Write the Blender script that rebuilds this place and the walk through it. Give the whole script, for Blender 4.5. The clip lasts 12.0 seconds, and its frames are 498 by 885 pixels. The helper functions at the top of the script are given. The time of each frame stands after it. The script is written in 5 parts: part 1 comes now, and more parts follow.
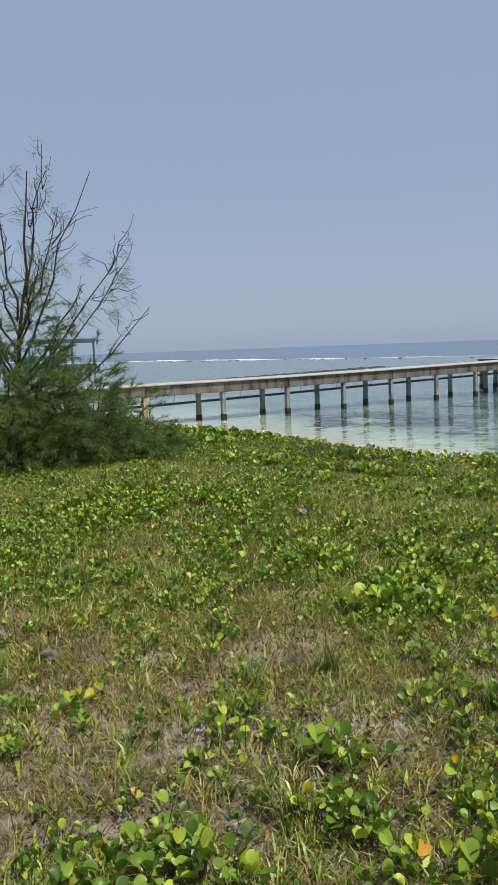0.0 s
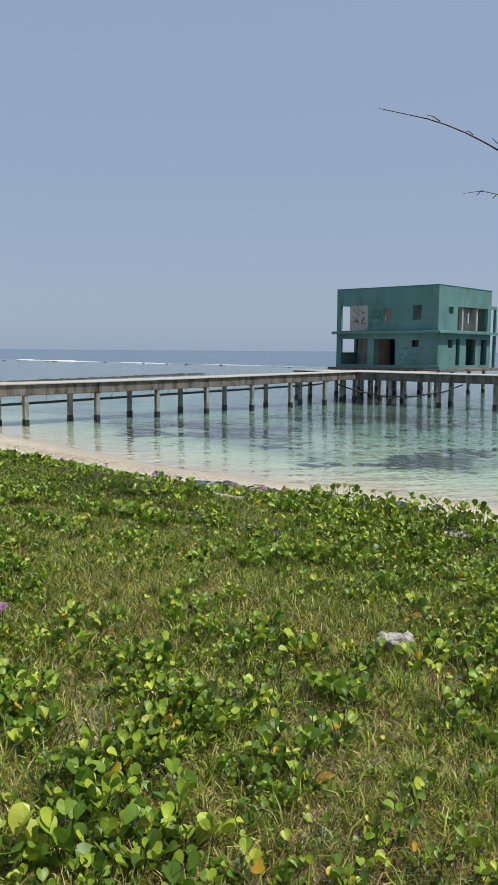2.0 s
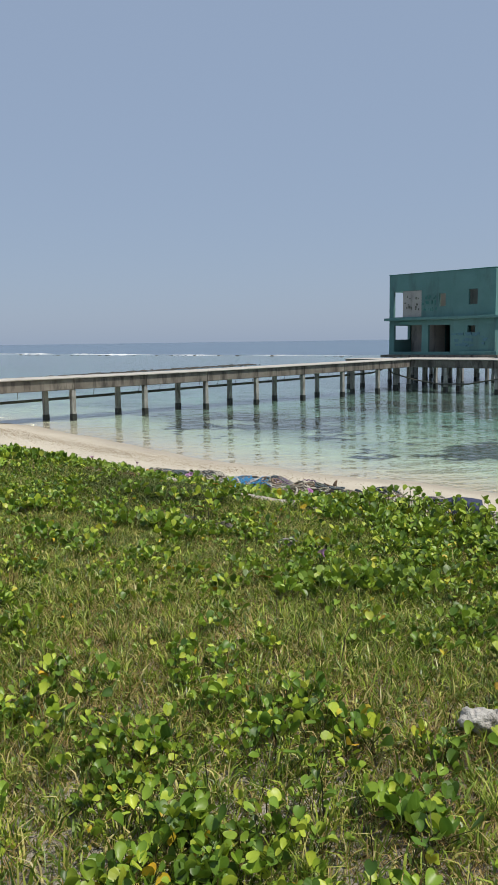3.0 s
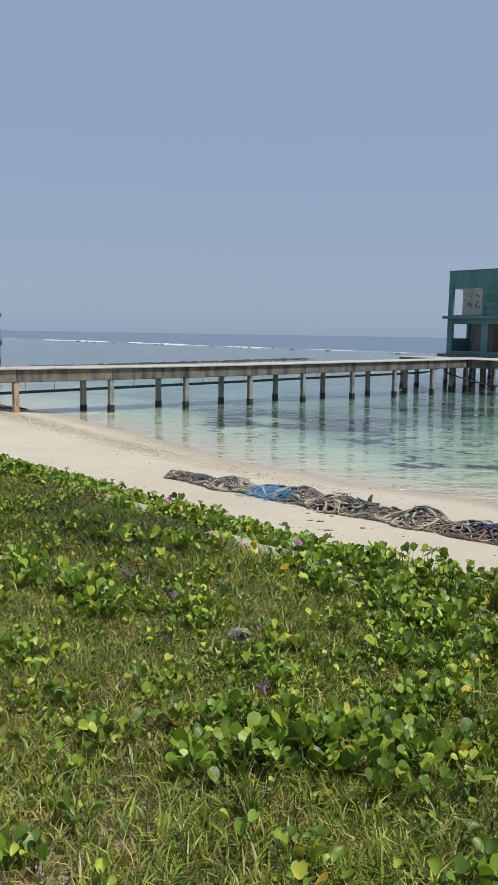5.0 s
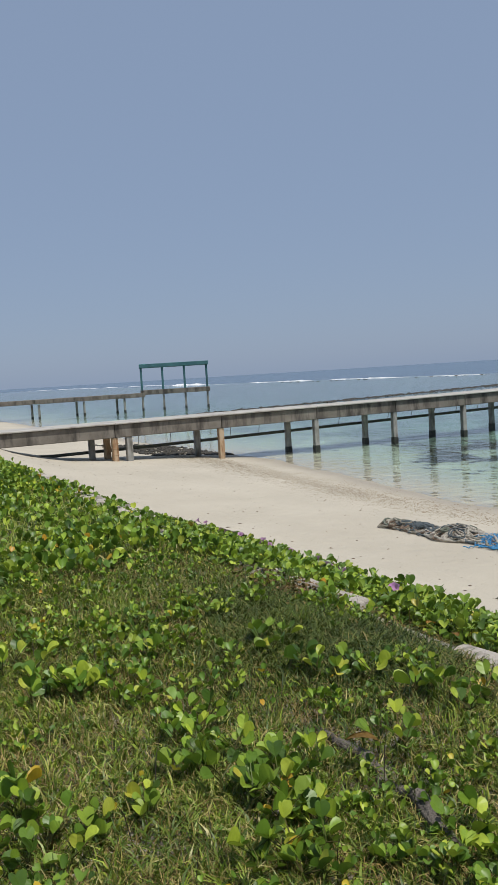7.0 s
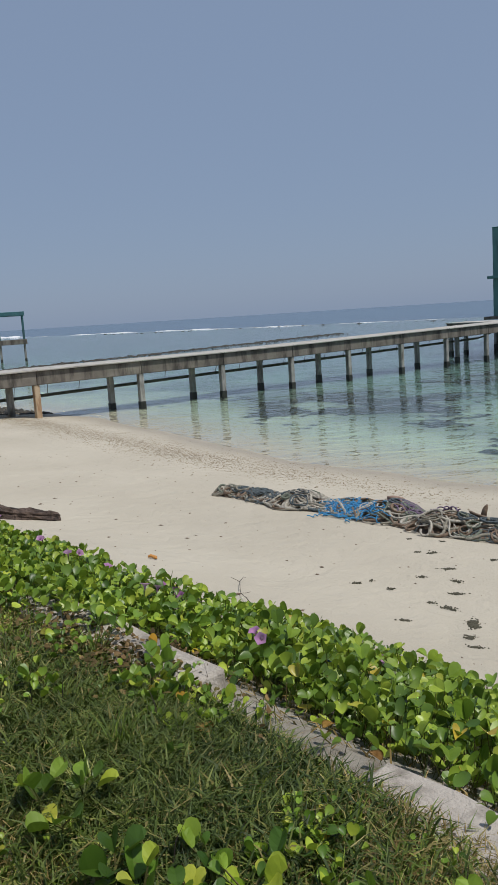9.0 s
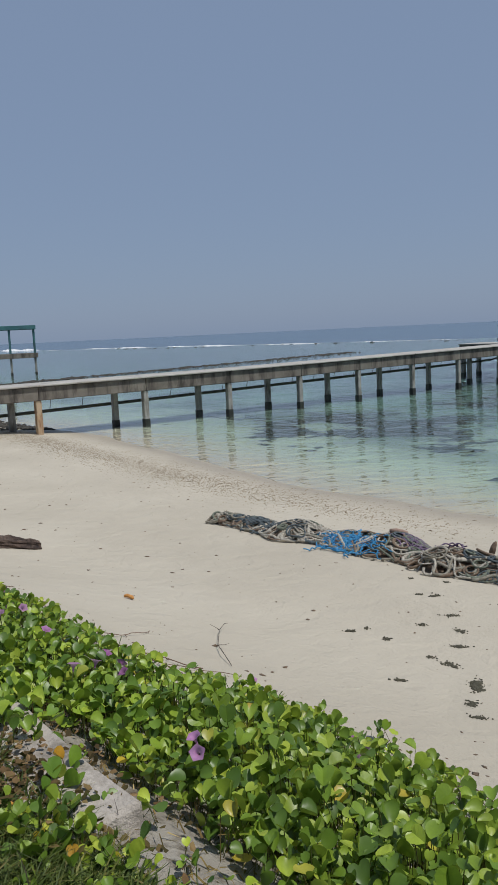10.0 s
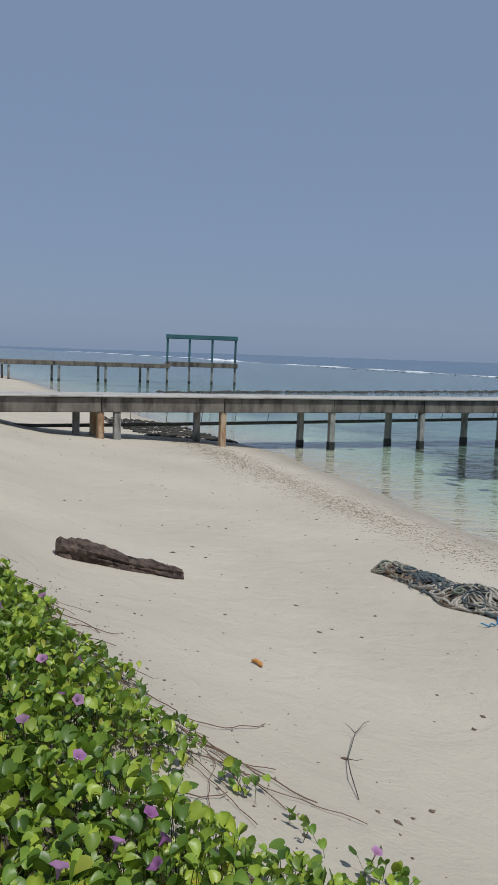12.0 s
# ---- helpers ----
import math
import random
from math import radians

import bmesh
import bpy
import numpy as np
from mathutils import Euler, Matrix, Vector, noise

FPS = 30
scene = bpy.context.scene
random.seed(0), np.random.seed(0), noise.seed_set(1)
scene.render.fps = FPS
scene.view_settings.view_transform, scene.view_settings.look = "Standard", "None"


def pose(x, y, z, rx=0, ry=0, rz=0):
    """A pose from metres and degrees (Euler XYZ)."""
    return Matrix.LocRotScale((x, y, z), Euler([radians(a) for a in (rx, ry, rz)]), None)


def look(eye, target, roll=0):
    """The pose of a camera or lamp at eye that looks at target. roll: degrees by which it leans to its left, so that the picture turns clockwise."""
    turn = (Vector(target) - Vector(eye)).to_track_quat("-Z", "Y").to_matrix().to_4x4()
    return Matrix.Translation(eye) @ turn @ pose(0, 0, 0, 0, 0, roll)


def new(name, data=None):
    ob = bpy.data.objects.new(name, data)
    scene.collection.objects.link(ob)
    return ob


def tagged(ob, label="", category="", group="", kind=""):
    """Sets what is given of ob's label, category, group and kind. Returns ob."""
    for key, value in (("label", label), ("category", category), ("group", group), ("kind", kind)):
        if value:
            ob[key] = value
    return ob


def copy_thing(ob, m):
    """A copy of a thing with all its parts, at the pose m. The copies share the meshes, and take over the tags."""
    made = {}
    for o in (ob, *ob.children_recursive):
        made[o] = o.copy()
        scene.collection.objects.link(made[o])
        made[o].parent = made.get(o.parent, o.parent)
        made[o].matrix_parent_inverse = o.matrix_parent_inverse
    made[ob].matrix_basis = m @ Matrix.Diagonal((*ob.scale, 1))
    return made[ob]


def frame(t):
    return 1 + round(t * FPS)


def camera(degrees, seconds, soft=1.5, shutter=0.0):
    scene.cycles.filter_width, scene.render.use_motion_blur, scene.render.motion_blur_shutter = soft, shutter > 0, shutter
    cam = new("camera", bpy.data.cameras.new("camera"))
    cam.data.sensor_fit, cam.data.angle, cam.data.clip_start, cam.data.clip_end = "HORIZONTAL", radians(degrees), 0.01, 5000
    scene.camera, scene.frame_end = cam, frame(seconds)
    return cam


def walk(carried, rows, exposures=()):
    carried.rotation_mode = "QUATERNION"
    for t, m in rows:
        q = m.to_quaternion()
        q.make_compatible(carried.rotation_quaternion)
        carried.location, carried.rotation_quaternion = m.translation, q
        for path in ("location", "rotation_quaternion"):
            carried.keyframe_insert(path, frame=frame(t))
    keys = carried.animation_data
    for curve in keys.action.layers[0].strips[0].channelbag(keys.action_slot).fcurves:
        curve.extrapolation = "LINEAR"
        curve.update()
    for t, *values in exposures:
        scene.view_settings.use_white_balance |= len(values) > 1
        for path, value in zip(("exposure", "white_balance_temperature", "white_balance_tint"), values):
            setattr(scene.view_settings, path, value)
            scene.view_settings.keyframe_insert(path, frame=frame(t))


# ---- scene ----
cam = camera(34.0, 12.0, soft=0.7)
PATH = [
    (0, (4.764, 2.262, 3.598), (5.924, 3.875, 3.368), -2.1),
    (0.5, (5.1, 2.576, 3.603), (6.345, 4.124, 3.368), -0.2),
    (1, (5.549, 2.913, 3.577), (6.986, 4.287, 3.361), 0.8),
    (1.5, (6.009, 3.17, 3.574), (7.485, 4.501, 3.351), -0.2),
    (2, (6.421, 3.383, 3.628), (7.905, 4.704, 3.403), 0.4),
    (2.5, (6.804, 3.703, 3.554), (8.247, 5.07, 3.333), -0.1),
    (3, (7.252, 4.012, 3.553), (8.645, 5.425, 3.306), -0.8),
    (3.5, (7.658, 4.286, 3.613), (9.006, 5.746, 3.383), 0.2),
    (5.5, (9.099, 5.183, 3.579), (10.35, 6.719, 3.308), 0.9),
    (6, (9.325, 5.602, 3.639), (10.388, 7.287, 3.459), 0.2),
    (6.5, (9.548, 5.985, 3.57), (10.465, 7.755, 3.402), -1.7),
    (7, (9.747, 6.344, 3.566), (10.63, 8.131, 3.399), -3.5),
    (7.5, (9.957, 6.788, 3.549), (11.109, 8.413, 3.362), -5.3),
    (9.5, (11.05, 8.142, 3.533), (12.276, 9.689, 3.214), -3.4),
    (10, (11.371, 8.307, 3.567), (12.578, 9.879, 3.299), -2.7),
    (10.5, (11.564, 8.466, 3.552), (12.603, 10.155, 3.29), -1.5),
    (11, (11.801, 8.833, 3.464), (12.786, 10.551, 3.184), -1.8),
    (11.5, (12.082, 9.14, 3.517), (12.997, 10.895, 3.233), -2.9),
    (12, (12.354, 9.365, 3.577), (13.165, 11.181, 3.361), 2.0),
]
walk(cam, [(t, look(e, g, r)) for t, e, g, r in PATH],
     [(0, 0.03, 6650, 11), (3, -0.02, 6650, 10), (5.5, -0.12, 6500, 11), (6.0, -0.26, 6450, 11), (7.5, -0.22, 6400, 11), (9.5, -0.44, 6300, 11), (12, -0.5, 6100, 11)])

# ---- world, sun, exposure ----
world = bpy.data.worlds.new("sky_world")
scene.world = world
world.use_nodes = True
wn, wl = world.node_tree.nodes, world.node_tree.links
sky = wn.new("ShaderNodeTexSky")
sky.sky_type = "NISHITA"
sky.sun_disc = False
SUN_EL, SUN_AZ = radians(64), (0.35, -0.94)   # direction towards the sun on the ground
sky.sun_elevation = SUN_EL
sky.sun_rotation = math.atan2(SUN_AZ[0], SUN_AZ[1])
sky.air_density, sky.dust_density, sky.ozone_density, sky.altitude = 1.0, 1.0, 1.0, 0
wn["Background"].inputs["Strength"].default_value = 0.085
haze = wn.new("ShaderNodeMix")   # sea haze that evens out the sky
haze.data_type = "RGBA"
haze.inputs[0].default_value = 0.76
haze.inputs[7].default_value = (3.9, 5.08, 7.15, 1)
wl.new(sky.outputs[0], haze.inputs[6])
wl.new(haze.outputs[2], wn["Background"].inputs["Color"])
sun = new("sun", bpy.data.lights.new("sun", "SUN"))
sun.data.energy, sun.data.angle, sun.data.color = 4.6, radians(0.8), (1.0, 0.95, 0.87)
sdir = Vector((SUN_AZ[0] * math.cos(SUN_EL), SUN_AZ[1] * math.cos(SUN_EL), math.sin(SUN_EL)))
sun.matrix_basis = look((0, 0, 60), Vector((0, 0, 60)) - sdir)

# ---- materials ----


class Nodes:
    """A new node material, with its nodes made by short calls."""

    def __init__(self, name):
        self.m = bpy.data.materials.new(name)
        self.m.use_nodes = True
        self.t = self.m.node_tree
        self.b = self.t.nodes["Principled BSDF"]
        self.out = self.t.nodes["Material Output"]

    def node(self, kind, **ins):
        n = self.t.nodes.new("ShaderNode" + kind)
        for k, v in ins.items():
            self.put(n, k.replace("_", " "), v)
        return n

    def put(self, n, k, v):
        if isinstance(v, bpy.types.NodeSocket):
            self.t.links.new(v, n.inputs[k])
        else:
            n.inputs[k].default_value = v

    def coords(self):
        return self.node("NewGeometry").outputs["Position"]

    def noise(self, scale, vec, detail=4.0, rough=0.55, distort=0.0):
        return self.node("TexNoise", Vector=vec, Scale=scale, Detail=detail, Roughness=rough, Distortion=distort).outputs["Fac"]

    def ramp(self, fac, stops):
        n = self.node("ValToRGB", Fac=fac)
        e = n.color_ramp.elements
        while len(e) < len(stops):
            e.new(0.5)
        for el, (p, c) in zip(e, stops):
            el.position, el.color = p, (*c, 1)
        return n.outputs["Color"]

    def mix(self, fac, a, b, how="MIX"):
        n = self.t.nodes.new("ShaderNodeMix")
        n.data_type, n.blend_type = "RGBA", how
        for s, v in zip([n.inputs[0], n.inputs[6], n.inputs[7]], (fac, a, b)):
            if isinstance(v, bpy.types.NodeSocket):
                self.t.links.new(v, s)
            else:
                s.default_value = v if not isinstance(v, tuple) else (*v, 1)
        return n.outputs[2]

    def math(self, op, a, b=0.0, clamp=False):
        n = self.t.nodes.new("ShaderNodeMath")
        n.operation, n.use_clamp = op, clamp
        for i, v in enumerate((a, b)):
            if isinstance(v, bpy.types.NodeSocket):
                self.t.links.new(v, n.inputs[i])
            else:
                n.inputs[i].default_value = v
        return n.outputs[0]

    def span(self, v, lo, hi):
        n = self.node("MapRange", Value=v)
        n.inputs["From Min"].default_value, n.inputs["From Max"].default_value = lo, hi
        return n.outputs[0]

    def bump(self, height, strength=0.4, dist=0.01):
        n = self.node("Bump", Strength=strength, Distance=dist, Height=height)
        self.t.links.new(n.outputs[0], self.b.inputs["Normal"])
        return n

    def base(self, col, rough=0.8, metal=0.0):
        self.put(self.b, "Base Color", col if isinstance(col, bpy.types.NodeSocket) else (*col, 1))
        self.put(self.b, "Roughness", rough)
        self.put(self.b, "Metallic", metal)
        return self.m


def worn(name, c1, c2, stain, rough=0.8, scale=3.0, fine=60.0, bump=0.5, stain_at=0.62):
    """Paint or concrete: two tones at a broad scale, stains, fine grain and relief."""
    n = Nodes(name)
    p = n.coords()
    broad = n.noise(scale, p, 6)
    grain = n.noise(fine, p, 3)
    col = n.ramp(broad, [(0.3, c1), (0.7, c2)])
    stretch = n.node("Mapping", Vector=p)
    stretch.inputs["Scale"].default_value = (1, 1, 0.25)
    st = n.span(n.noise(scale * 1.7, stretch.outputs[0], 7, 0.65), stain_at - 0.08, stain_at + 0.1)
    col = n.mix(st, col, stain)
    col = n.mix(n.math("MULTIPLY", grain, 0.35), col, tuple(v * 0.5 for v in c1))
    n.bump(n.math("ADD", grain, n.math("MULTIPLY", broad, 2.0)), bump, 0.01)
    return n.base(col, rough)


def leafy(name, stops, rough=0.45, through_light=0.35, gloss=0.4):
    """A leaf: its own tone for each leaf, light that shines through, a soft gloss."""
    n = Nodes(name)
    g = n.node("NewGeometry")
    r = n.math("FRACT", n.math("ADD", g.outputs["Random Per Island"], n.node("ObjectInfo").outputs["Random"]))
    col = n.ramp(r, stops)
    patch = n.noise(0.9, g.outputs["Position"], 3)
    col = n.mix(n.span(patch, 0.4, 0.8), col, n.mix(0.35, col, (0.16, 0.20, 0.03), "MIX"))
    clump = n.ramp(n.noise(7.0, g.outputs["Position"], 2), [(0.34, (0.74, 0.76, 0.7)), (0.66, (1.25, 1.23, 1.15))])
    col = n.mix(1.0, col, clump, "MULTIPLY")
    fine = n.noise(90, g.outputs["Position"], 2)
    col = n.mix(n.math("MULTIPLY", fine, 0.3), col, (0.05, 0.09, 0.02))
    n.base(col, rough)
    n.b.inputs["Specular IOR Level"].default_value = gloss
    tr = n.node("BsdfTranslucent", Color=n.mix(0.3, col, (0.35, 0.5, 0.04)))
    mx = n.node("MixShader", Fac=through_light)
    n.t.links.new(n.b.outputs[0], mx.inputs[1])
    n.t.links.new(tr.outputs[0], mx.inputs[2])
    n.t.links.new(mx.outputs[0], n.out.inputs["Surface"])
    return n.m


def sand_material():
    n = Nodes("beach_sand")
    p = n.coords()
    z = n.node("SeparateXYZ", Vector=p).outputs["Z"]
    broad, mid, fine = n.noise(0.35, p, 5), n.noise(5, p, 5), n.noise(260, p, 2)
    dry = n.ramp(broad, [(0.3, (0.445, 0.402, 0.318)), (0.7, (0.53, 0.484, 0.388))])
    dry = n.mix(n.math("MULTIPLY", fine, 0.35), dry, (0.33, 0.28, 0.21))
    edge = n.math("ADD", z, n.math("MULTIPLY", n.math("SUBTRACT", mid, 0.5), 0.10))
    wet = n.span(edge, 0.14, 0.03)
    col = n.mix(wet, dry, (0.36, 0.315, 0.24))
    # the water's green-blue tint and dimming with depth, mixed into the bed colour
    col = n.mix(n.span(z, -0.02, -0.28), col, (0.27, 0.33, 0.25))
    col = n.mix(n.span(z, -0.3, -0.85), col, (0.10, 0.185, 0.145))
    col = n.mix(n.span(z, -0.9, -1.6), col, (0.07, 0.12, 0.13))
    weed = n.math("MULTIPLY", n.span(n.noise(0.16, p, 6, 0.6), 0.47, 0.56), n.span(z, -0.28, -0.5))
    col = n.mix(n.math("MULTIPLY", weed, 0.8), col, (0.05, 0.09, 0.07))
    rough = n.math("SUBTRACT", 0.95, n.math("MULTIPLY", wet, 0.45))
    n.bump(n.math("ADD", n.math("MULTIPLY", fine, 0.25), n.math("ADD", n.math("MULTIPLY", mid, 1.0), n.math("ADD", n.noise(28, p, 4), n.math("MULTIPLY", n.noise(2.4, p, 3, 0.5, 0.6), 4.0)))), 0.62, 0.024)
    return n.base(col, rough)


def soil_material():
    n = Nodes("sandy_soil")
    p = n.coords()
    a, b, c = n.noise(1.4, p, 6), n.noise(14, p, 6), n.noise(160, p, 3)
    col = n.ramp(a, [(0.35, (0.11, 0.085, 0.058)), (0.57, (0.43, 0.395, 0.33))])
    col = n.mix(n.span(b, 0.5, 0.72), col, (0.13, 0.10, 0.06))
    col = n.mix(n.math("MULTIPLY", c, 0.4), col, (0.07, 0.06, 0.045))
    n.bump(n.math("ADD", b, n.math("MULTIPLY", c, 0.5)), 0.8, 0.03)
    return n.base(col, 0.95)


def water_material():
    n = Nodes("clear_sea_water")
    p = n.coords()
    def stretched(along, across, rot):   # lengths of a crest along and across it
        m = n.node("Mapping", Vector=p)
        m.vector_type = "TEXTURE"
        m.inputs["Scale"].default_value = (along, across, 1)
        m.inputs["Rotation"].default_value = (0, 0, rot)
        return m.outputs[0]
    ripple = n.noise(1.0, stretched(0.7, 0.24, -0.35), 2, 0.5, 0.6)
    chop = n.noise(1.0, stretched(2.2, 0.75, -0.6), 2, 0.5, 0.5)
    swell = n.noise(1.0, stretched(9.0, 3.0, -0.5), 2)
    h = n.math("ADD", n.math("MULTIPLY", ripple, 0.28), n.math("ADD", n.math("MULTIPLY", chop, 0.7), swell))
    n.bump(h, 1.0, 0.17)
    n.base((0.84, 0.95, 0.94), 0.02)
    n.b.inputs["Transmission Weight"].default_value = 1.0
    n.b.inputs["IOR"].default_value = 1.33
    return n.m


def deep_material():
    n = Nodes("deep_sea_water")
    p = n.coords()
    m = n.node("Mapping", Vector=p)
    m.inputs["Scale"].default_value = (0.05, 0.02, 1)
    swell = n.noise(1.0, m.outputs[0], 5, 0.6)
    col = n.ramp(swell, [(0.35, (0.07, 0.115, 0.17)), (0.65, (0.10, 0.15, 0.205))])
    n.bump(swell, 0.6, 1.2)
    n.base(col, 0.25)
    n.b.inputs["IOR"].default_value = 1.33
    return n.m


SAND, SOIL, WATER, DEEP = sand_material(), soil_material(), water_material(), deep_material()
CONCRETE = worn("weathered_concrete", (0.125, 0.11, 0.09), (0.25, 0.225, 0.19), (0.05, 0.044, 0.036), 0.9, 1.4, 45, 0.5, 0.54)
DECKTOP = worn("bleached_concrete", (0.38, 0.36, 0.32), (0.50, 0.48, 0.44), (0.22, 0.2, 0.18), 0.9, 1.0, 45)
COLUMN = worn("grey_column_concrete", (0.24, 0.24, 0.22), (0.40, 0.39, 0.36), (0.11, 0.10, 0.08), 0.9, 2.4, 50, 0.5, 0.55)
RUSTY = worn("rust_stained_concrete", (0.45, 0.30, 0.16), (0.52, 0.42, 0.30), (0.25, 0.12, 0.05), 0.9, 3.0, 50, 0.5, 0.52)
ALGAE = worn("dark_wet_algae", (0.02, 0.022, 0.018), (0.04, 0.042, 0.032), (0.01, 0.012, 0.008), 0.5, 5.0, 50)
TEAL = worn("faded_teal_paint", (0.085, 0.205, 0.197), (0.125, 0.275, 0.262), (0.075, 0.15, 0.15), 0.8, 0.5, 8, 0.3, 0.60)
TEAL_TRIM = worn("dark_teal_paint", (0.03, 0.16, 0.14), (0.05, 0.20, 0.17), (0.04, 0.09, 0.08), 0.8, 0.8, 8, 0.3)
SLATE_TEAL = worn("slate_teal_paint", (0.035, 0.125, 0.14), (0.06, 0.165, 0.18), (0.04, 0.08, 0.09), 0.8, 0.8, 8, 0.3)
GREYWALL = worn("bare_grey_plaster", (0.34, 0.33, 0.31), (0.48, 0.46, 0.43), (0.14, 0.15, 0.14), 0.9, 0.7, 10, 0.3)
PIPE = worn("old_dark_pipe", (0.07, 0.075, 0.06), (0.13, 0.13, 0.10), (0.03, 0.03, 0.02), 0.7, 3, 40)
SLAB = worn("broken_concrete_slab", (0.37, 0.33, 0.28), (0.53, 0.48, 0.415), (0.15, 0.13, 0.10), 0.95, 3.0, 90, 0.8, 0.56)
ROCK = worn("dark_reef_rock", (0.03, 0.027, 0.021), (0.07, 0.062, 0.046), (0.025, 0.025, 0.02), 0.8, 2.0, 20, 0.8)
BARK = worn("driftwood_bark", (0.032, 0.019, 0.014), (0.17, 0.12, 0.092), (0.013, 0.008, 0.006), 0.9, 8.0, 70, 1.0, 0.54)
TWIG = worn("dark_twig_bark", (0.035, 0.026, 0.02), (0.08, 0.06, 0.045), (0.02, 0.016, 0.012), 0.9, 9.0, 70, 0.4)
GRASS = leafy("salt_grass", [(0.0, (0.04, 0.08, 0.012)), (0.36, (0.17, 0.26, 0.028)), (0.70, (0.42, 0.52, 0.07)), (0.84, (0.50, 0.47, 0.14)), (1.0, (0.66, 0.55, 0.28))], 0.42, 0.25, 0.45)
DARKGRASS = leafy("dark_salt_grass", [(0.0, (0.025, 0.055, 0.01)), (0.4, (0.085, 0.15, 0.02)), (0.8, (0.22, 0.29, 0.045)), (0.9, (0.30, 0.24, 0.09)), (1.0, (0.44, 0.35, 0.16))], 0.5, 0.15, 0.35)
# dark weed tones with the shade by the edging mixed in
SHADEGRASS = leafy("shaded_dark_weed", [(0.0, (0.016, 0.028, 0.008)), (0.5, (0.055, 0.085, 0.018)), (0.85, (0.14, 0.17, 0.038)), (1.0, (0.26, 0.19, 0.08))], 0.6, 0.1, 0.3)
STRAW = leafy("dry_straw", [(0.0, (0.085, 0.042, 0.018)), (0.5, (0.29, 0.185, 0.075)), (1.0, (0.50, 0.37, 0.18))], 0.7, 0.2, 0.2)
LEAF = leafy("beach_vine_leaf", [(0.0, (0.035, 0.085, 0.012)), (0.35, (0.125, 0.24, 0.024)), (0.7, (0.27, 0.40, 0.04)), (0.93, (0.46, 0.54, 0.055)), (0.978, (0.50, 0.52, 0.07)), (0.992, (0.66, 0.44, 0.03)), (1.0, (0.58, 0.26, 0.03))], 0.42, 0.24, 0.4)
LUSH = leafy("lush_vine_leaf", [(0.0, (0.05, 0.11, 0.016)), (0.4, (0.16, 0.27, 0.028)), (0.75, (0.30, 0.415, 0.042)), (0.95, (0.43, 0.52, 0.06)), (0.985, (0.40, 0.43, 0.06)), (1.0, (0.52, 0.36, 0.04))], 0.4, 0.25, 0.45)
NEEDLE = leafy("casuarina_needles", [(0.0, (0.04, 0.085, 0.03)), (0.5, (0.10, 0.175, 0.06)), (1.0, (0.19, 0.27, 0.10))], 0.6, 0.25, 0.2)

# ---- shaping helpers ----


def placed(ob):
    """The world matrix of an object that was just made."""
    return (placed(ob.parent) @ ob.matrix_parent_inverse if ob.parent else Matrix()) @ ob.matrix_basis


def part(name, bm, material, parent, label="", smooth=False):
    """One bmesh as one mesh object under a thing or a part."""
    me = bpy.data.meshes.new(name)
    bm.to_mesh(me)
    bm.free()
    if material:
        me.materials.append(material)
    if smooth:
        me.shade_smooth()
    ob = new(name, me)
    if parent:
        ob.parent = parent
        ob.matrix_parent_inverse = placed(parent).inverted()
    if label:
        ob["label"] = label
    return ob


def thing(name, at, label, category, group="", kind=""):
    """An Empty at a thing's base."""
    ob = new(name)
    ob.empty_display_size = 0.1
    ob.location = at
    return tagged(ob, label, category, group, kind)


def box(bm, x0, x1, y0, y1, z0, z1, bevel=0.0):
    g = bmesh.ops.create_cube(bm, size=1)
    vs = g["verts"]
    bmesh.ops.scale(bm, vec=(x1 - x0, y1 - y0, z1 - z0), verts=vs)
    bmesh.ops.translate(bm, vec=((x0 + x1) / 2, (y0 + y1) / 2, (z0 + z1) / 2), verts=vs)
    if bevel:
        es = list({e for v in vs for e in v.link_edges})
        bmesh.ops.bevel(bm, geom=es, offset=bevel, segments=1, affect="EDGES")


def boxed(name, ext, material, parent, label="", bevel=0.01):
    bm = bmesh.new()
    box(bm, *ext, bevel)
    return part(name, bm, material, parent, label)


def tube(bm, pts, radii, sides=6, closed=True):
    """A tapered tube through points."""
    rings = []
    pts = [Vector(p) for p in pts]
    side = None
    for i, p in enumerate(pts):
        d = (pts[min(i + 1, len(pts) - 1)] - pts[max(i - 1, 0)]).normalized()
        if side is None or abs(side.dot(d)) > 0.95:
            side = d.orthogonal().normalized()
        side = (side - d * side.dot(d)).normalized()
        up = d.cross(side)
        r = radii[i] if isinstance(radii, (list, tuple)) else radii
        rings.append([bm.verts.new(p + (side * math.cos(a) + up * math.sin(a)) * r) for a in (2 * math.pi * k / sides for k in range(sides))])
    for a, b in zip(rings, rings[1:]):
        for k in range(sides):
            bm.faces.new((a[k], a[(k + 1) % sides], b[(k + 1) % sides], b[k]))
    if closed:
        bm.faces.new(list(reversed(rings[0])))
        bm.faces.new(rings[-1])


def mesh_np(name, verts, faces, material, smooth=False):
    """A mesh object from arrays: faces all of one size."""
    me = bpy.data.meshes.new(name)
    n, k = faces.shape
    me.vertices.add(len(verts))
    me.vertices.foreach_set("co", verts.astype(np.float32).ravel())
    me.loops.add(n * k)
    me.loops.foreach_set("vertex_index", faces.astype(np.int32).ravel())
    me.polygons.add(n)
    me.polygons.foreach_set("loop_start", np.arange(n, dtype=np.int32) * k)
    me.update(calc_edges=True)
    me.validate()
    me.materials.append(material)
    if smooth:
        me.shade_smooth()
    return new(name, me)


